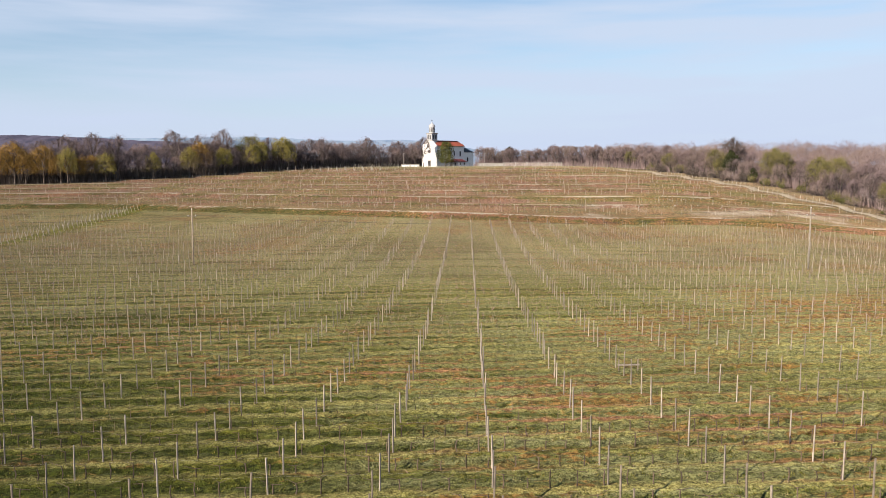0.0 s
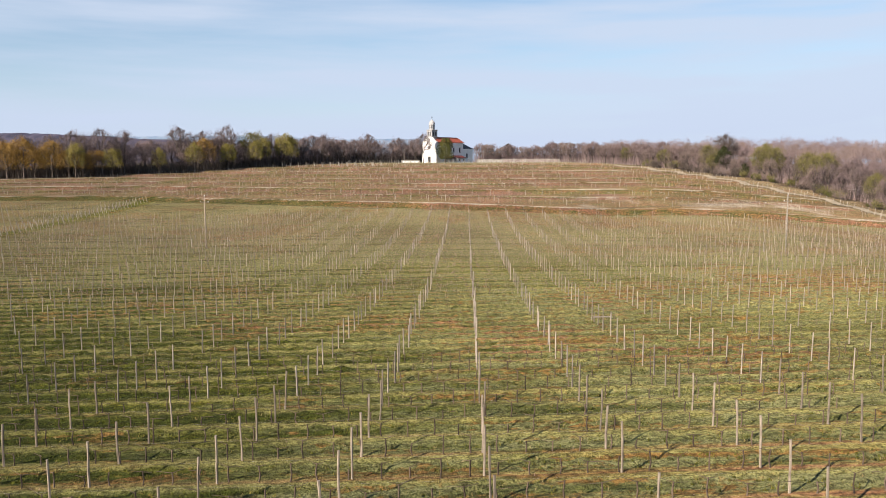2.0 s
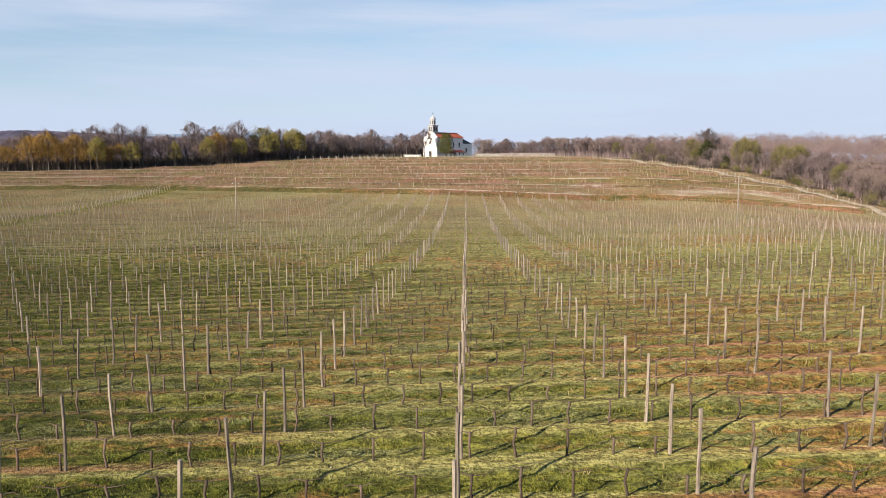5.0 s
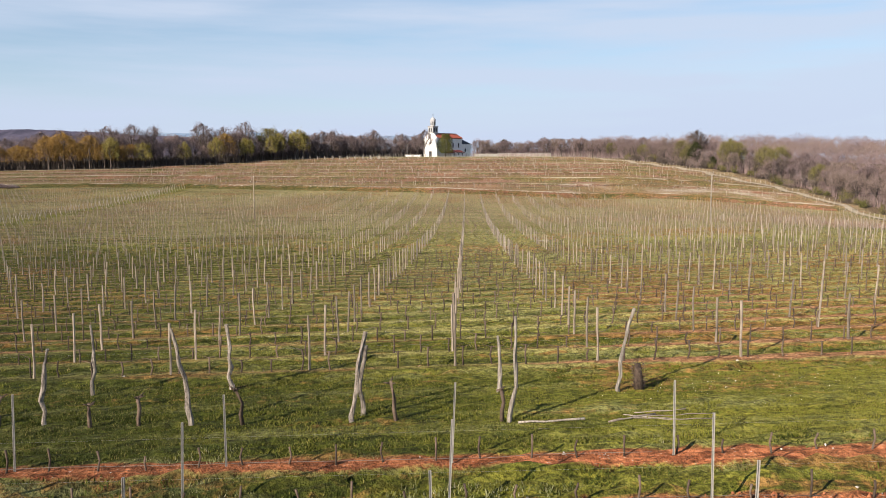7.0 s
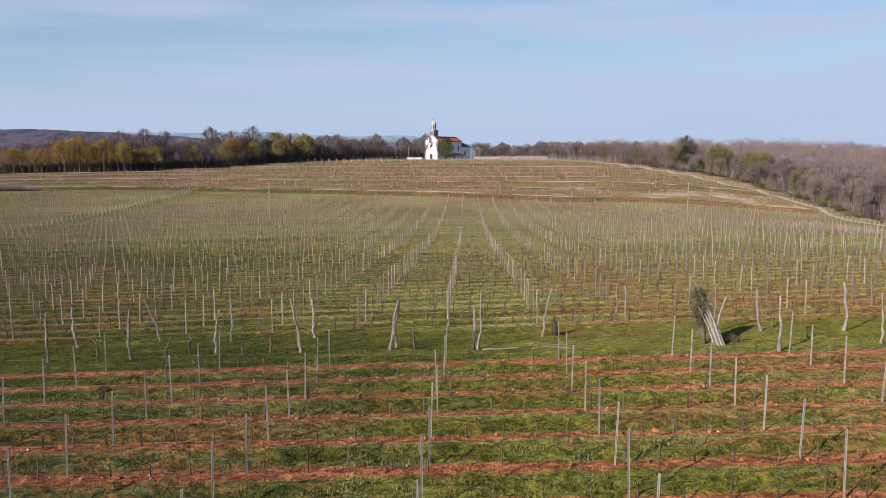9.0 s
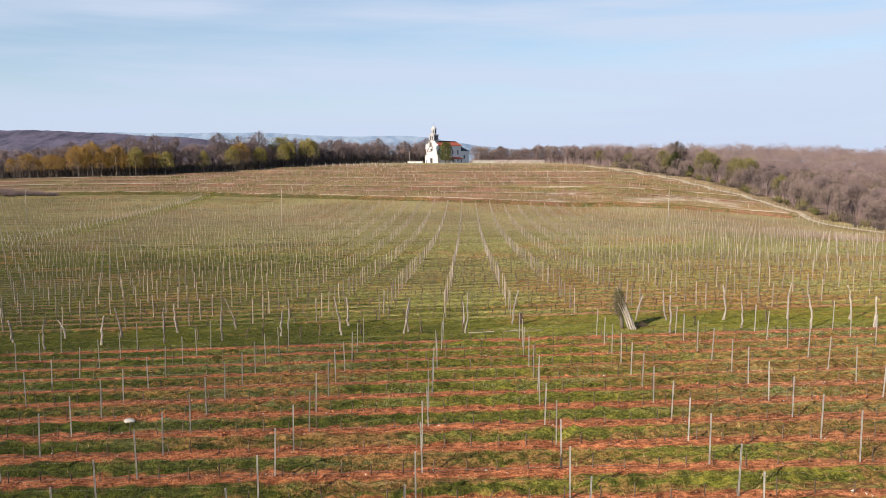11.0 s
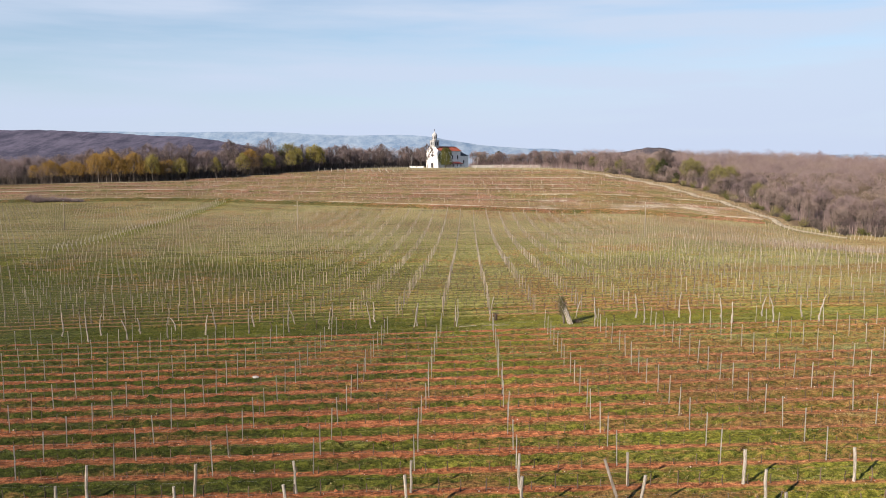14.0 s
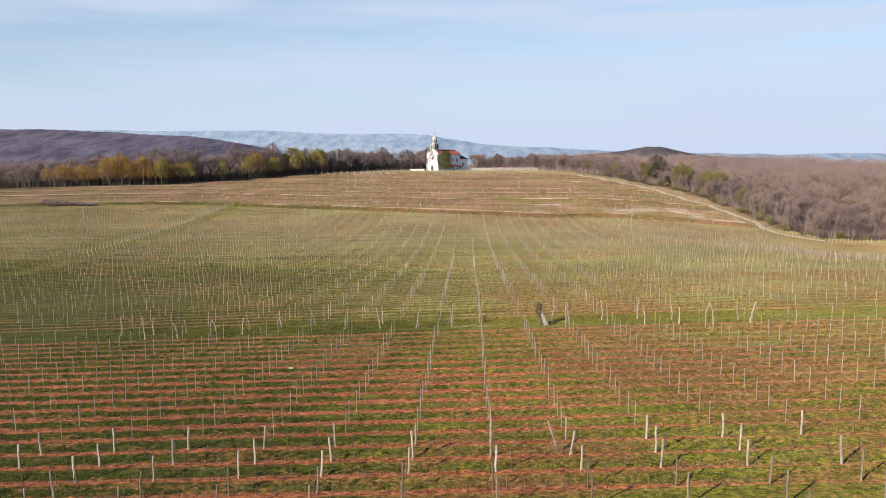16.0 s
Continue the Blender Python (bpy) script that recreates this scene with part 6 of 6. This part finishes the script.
tufts("grass", 60000, (-60, 60), (10, 60), .10, .05, M_SWARD, "short green grass between the vine rows", 5, lambda x, y, g: (off_rows(x, y) > .2 + g.normal(0, .06, len(x))) & (np.abs(x) < .56 * (y + 20) + 14))
tufts("dry_grass", 26000, (-55, 55), (-79, 50), .13, .035, M_STRAW, "dry straw-coloured grass tufts", 4, lambda x, y, g: ((off_rows(x, y) > .1) & in_view(x, y) & ((y < -48) | (y > -21)) & (g.uniform(0, 1, len(x)) < .12 + .88 * sstep(-8, 14, x))))

# stones in the tilled soil
g = np.random.default_rng(9)
hp = Heap()
for _ in range(1500):
    r = int(g.integers(-6, 20))
    x = g.uniform(-40, 40)
    y = (row_y(A_Y0, A_DY, r, x) if r < 12 else row_y(B_Y0, B_DY, r - 12, x)) + g.normal(0, .22)
    s = abs(g.normal(0, .018)) + .012
    z = gz(x, y) + .05
    q = g.normal(0, 1, (5, 3)) * s * .35
    o = [(s, 0, 0), (-s * .5, s * .8, 0), (-s * .5, -s * .8, 0), (0, 0, s * .8), (0, 0, -s * .6)]
    vs = [(x + a + d[0], y + b_ + d[1], z + c + d[2]) for (a, b_, c), d in zip(o, q)]
    hp.add(vs, [(0, 1, 3), (1, 2, 3), (2, 0, 3), (1, 0, 4), (2, 1, 4), (0, 2, 4)])
tagged(hp.make("stones", M_ROCK), "small pale limestone pieces in the red soil", "stones", kind="stuff")

g = np.random.default_rng(19)
hp = Heap()
M_CLOD = simple_mat("red_soil_clods", (0.168, 0.056, 0.0256), (0.36, 0.144, 0.068), 6.0, vary=0.3)
for _ in range(6500):
    r = int(g.integers(-6, 11))
    x = g.uniform(-32, 32)
    y = row_y(A_Y0, A_DY, r, x) + g.normal(0, .17)
    s = abs(g.normal(0, .03)) + .018
    z = gz(x, y) + .05
    q = g.normal(0, 1, (5, 3)) * s * .35
    o = [(s, 0, 0), (-s * .5, s * .8, 0), (-s * .5, -s * .8, 0), (0, 0, s * .9), (0, 0, -s * .6)]
    vs = [(x + a + d[0], y + b_ + d[1], z + c_ + d[2]) for (a, b_, c_), d in zip(o, q)]
    hp.add(vs, [(0, 1, 3), (1, 2, 3), (2, 0, 3), (1, 0, 4), (2, 1, 4), (0, 2, 4)])
tagged(hp.make("soil_clods", M_CLOD), "crumbly clods of red tilled soil under the vines", "soil", kind="stuff")

# rough grass on the scarps of the terraces
def scarp_grass(name, label, mat, seed, levels, per_m, f_lo, f_hi, height, xs):
    g_ = np.random.default_rng(seed)
    bx, by = [], []
    for k_ in levels:
        n_ = int((xs[1] - xs[0]) * per_m)
        x_ = g_.uniform(xs[0], xs[1], n_)
        keep_ = np.sin(x_ * .31 + k_ * 2) + np.sin(x_ * .083 + k_) + g_.normal(0, .6, n_) > -.5
        x_ = x_[keep_]
        bx.append(x_)
        by.append(TERR[k_] + (TERR[k_ + 1] - TERR[k_]) * g_.uniform(f_lo, f_hi, len(x_)) + .52 * np.clip(-x_, 0, 120))
    bx, by = np.concatenate(bx), np.concatenate(by)
    ok_ = bx < np.interp(-by, [-385, -340, -300, -268, -250, -229, -195], [86, 100, 110, 117, 123, 128, 133]) - 3
    bx, by = bx[ok_], by[ok_]
    foot = np.stack([bx, by, ground(bx, by) - .1], 1)
    m_ = len(bx)
    lean = np.stack([g_.normal(0, .3, m_), g_.normal(0, .3, m_), np.ones(m_)], 1) * (height * g_.uniform(.4, 1.3, m_))[:, None]
    v_, f_ = slivers(foot, foot + lean, g_.uniform(.08, .22, m_), g_)
    return stuff_mesh(name, v_, f_, mat, label, "grass")


M_ROUGH = grass_material("rough_bank_grass", (0.0676, 0.0728, 0.0195), (0.137, 0.125, 0.0364), (0.208, 0.169, 0.0715))
M_BRAMBLE = grass_material("brown_bank_growth", (0.0825, 0.0562, 0.0275), (0.156, 0.112, 0.0537), (0.213, 0.163, 0.0813))
scarp_grass("bank_grass", "rough dark green grass on the lowest terrace bank", M_ROUGH, 91, (0,), 38, .02, .15, .55, (-200, 20))
scarp_grass("bank_growth", "brown brambles and dead grass on the terrace banks", M_BRAMBLE, 92, range(1, 9), 11, .02, .15, .5, (-190, 118))
scarp_grass("bank_growth", "brown dead grass on the lowest terrace bank", M_BRAMBLE, 94, (0,), 5, .08, .16, .4, (-60, 118))
scarp_grass("bank_grass", "rough green grass along the terrace edges", M_ROUGH, 93, range(1, 9), 12, .11, .17, .4, (-190, 118))

# pale weeds along the first rows and small white flowers on the strip
M_WEED = grass_material("pale_weeds", (0.128, 0.144, 0.048), (0.216, 0.224, 0.104), (0.288, 0.272, 0.16))


def weed_spots(x, y, gen):
    k = np.vectorize(lambda a, b_: noise.noise(Vector((a * .35, b_ * .6, 2.2))))(x, y)
    return (k > .28) & (off_rows(x, y) > .12)


tufts("weeds", 30000, (-34, 34), (-45, -28.5), .11, .02, M_WEED, "pale green weeds beside the vine rows", 12, weed_spots, blades=4)
n = 90
cx = np.concatenate([g.normal(8.5, 1.6, n // 2), g.normal(10.5, 1.2, n - n // 2)])
cy = g.normal(-25.3, 1.0, n)
cz = ground(cx, cy) + .1
M_PETAL = simple_mat("white_petals", (0.6, 0.58, 0.5), (0.75, 0.73, 0.66), 3.0, vary=0.1, bstr=0)
v, f = leaf_quads(np.stack([cx, cy, cz], 1), .016, g)
stuff_mesh("flowers", v, f, M_PETAL, "tiny white flowers in the grass strip", "flowers")

# lone stakes, a board between posts, a leaning post and a boulder
for x, y in ((56.0, 129.0), (62.6, 128.6), (-47.4, 142.5), (-40.6, 142.5)):
    ob = new("marker_post", WHITE[int(abs(x)) % 8])
    ob.matrix_basis = pose(x, y, gz(x, y))
    tagged(ob, "pale wooden stake beside a power pole", "post", "stakes at the poles")


def low_rail(x, y):
    root = new("low_rail")
    root.matrix_basis = pose(x, y, gz(x, y), 0, 0, 5)
    for dx in (-.7, .7):
        part("upright", box_bm(dx - .04, dx + .04, -.04, .04, -.3, .8, .01), M_POST_D, root)
    part("board", box_bm(-.8, .8, -.07, -.045, .35, .47, .008), M_POST, root, "pale weathered board")
    return tagged(root, "pale board nailed across two short posts in the vineyard", "rail")


low_rail(13.3, 55.6)
vs, fs = tube([(.1, 0, -.3), (-.16, 0, .5), (-.36, .03, 1.1), (-.64, 0, 1.95)], [.075, .072, .07, .066], 8, True, .12, ro)
ob = mesh_obj("leaning_post", vs, fs, M_POST, smooth=True)
ob.matrix_basis = pose(8.0, -71.4, gz(8.0, -71.4))
tagged(ob, "weathered vineyard post leaning far over", "post")
bm = bmesh.new()
bmesh.ops.create_icosphere(bm, subdivisions=2, radius=.2)
for v_ in bm.verts:
    k = 1 + .35 * noise.noise(v_.co * 2.3)
    v_.co = Vector((v_.co.x * 1.3 * k, v_.co.y * .9 * k, v_.co.z * .55 * k))
ob = part("boulder", bm, M_STONE, None)
ob.matrix_basis = pose(-13.2, -46.1, gz(-13.2, -46.1) + .05)
tagged(ob, "pale limestone boulder lying between the vine rows", "boulder")

# limestone rubble showing in a bank of the terraces
g = np.random.default_rng(55)
hp = Heap()
for _ in range(420):
    x = g.uniform(34, 106)
    k = 1 if g.random() < .7 else 2
    y = TERR[k] + (TERR[k + 1] - TERR[k]) * (abs(g.normal(0, .08)) + .04)
    s = abs(g.normal(0, .09)) + .05
    z = gz(x, y)
    q = g.normal(0, 1, (6, 3)) * s * .3
    o = [(s, 0, 0), (0, s, 0), (-s, 0, 0), (0, -s, 0), (0, 0, s * .8), (0, 0, -s * .5)]
    vs = [(x + a + d[0], y + b_ + d[1], z + c_ + d[2]) for (a, b_, c_), d in zip(o, q)]
    hp.add(vs, [(0, 1, 4), (1, 2, 4), (2, 3, 4), (3, 0, 4), (1, 0, 5), (2, 1, 5), (3, 2, 5), (0, 3, 5)])
tagged(hp.make("rubble", M_STONE), "pale limestone rubble in the terrace banks", "rubble", kind="stuff")
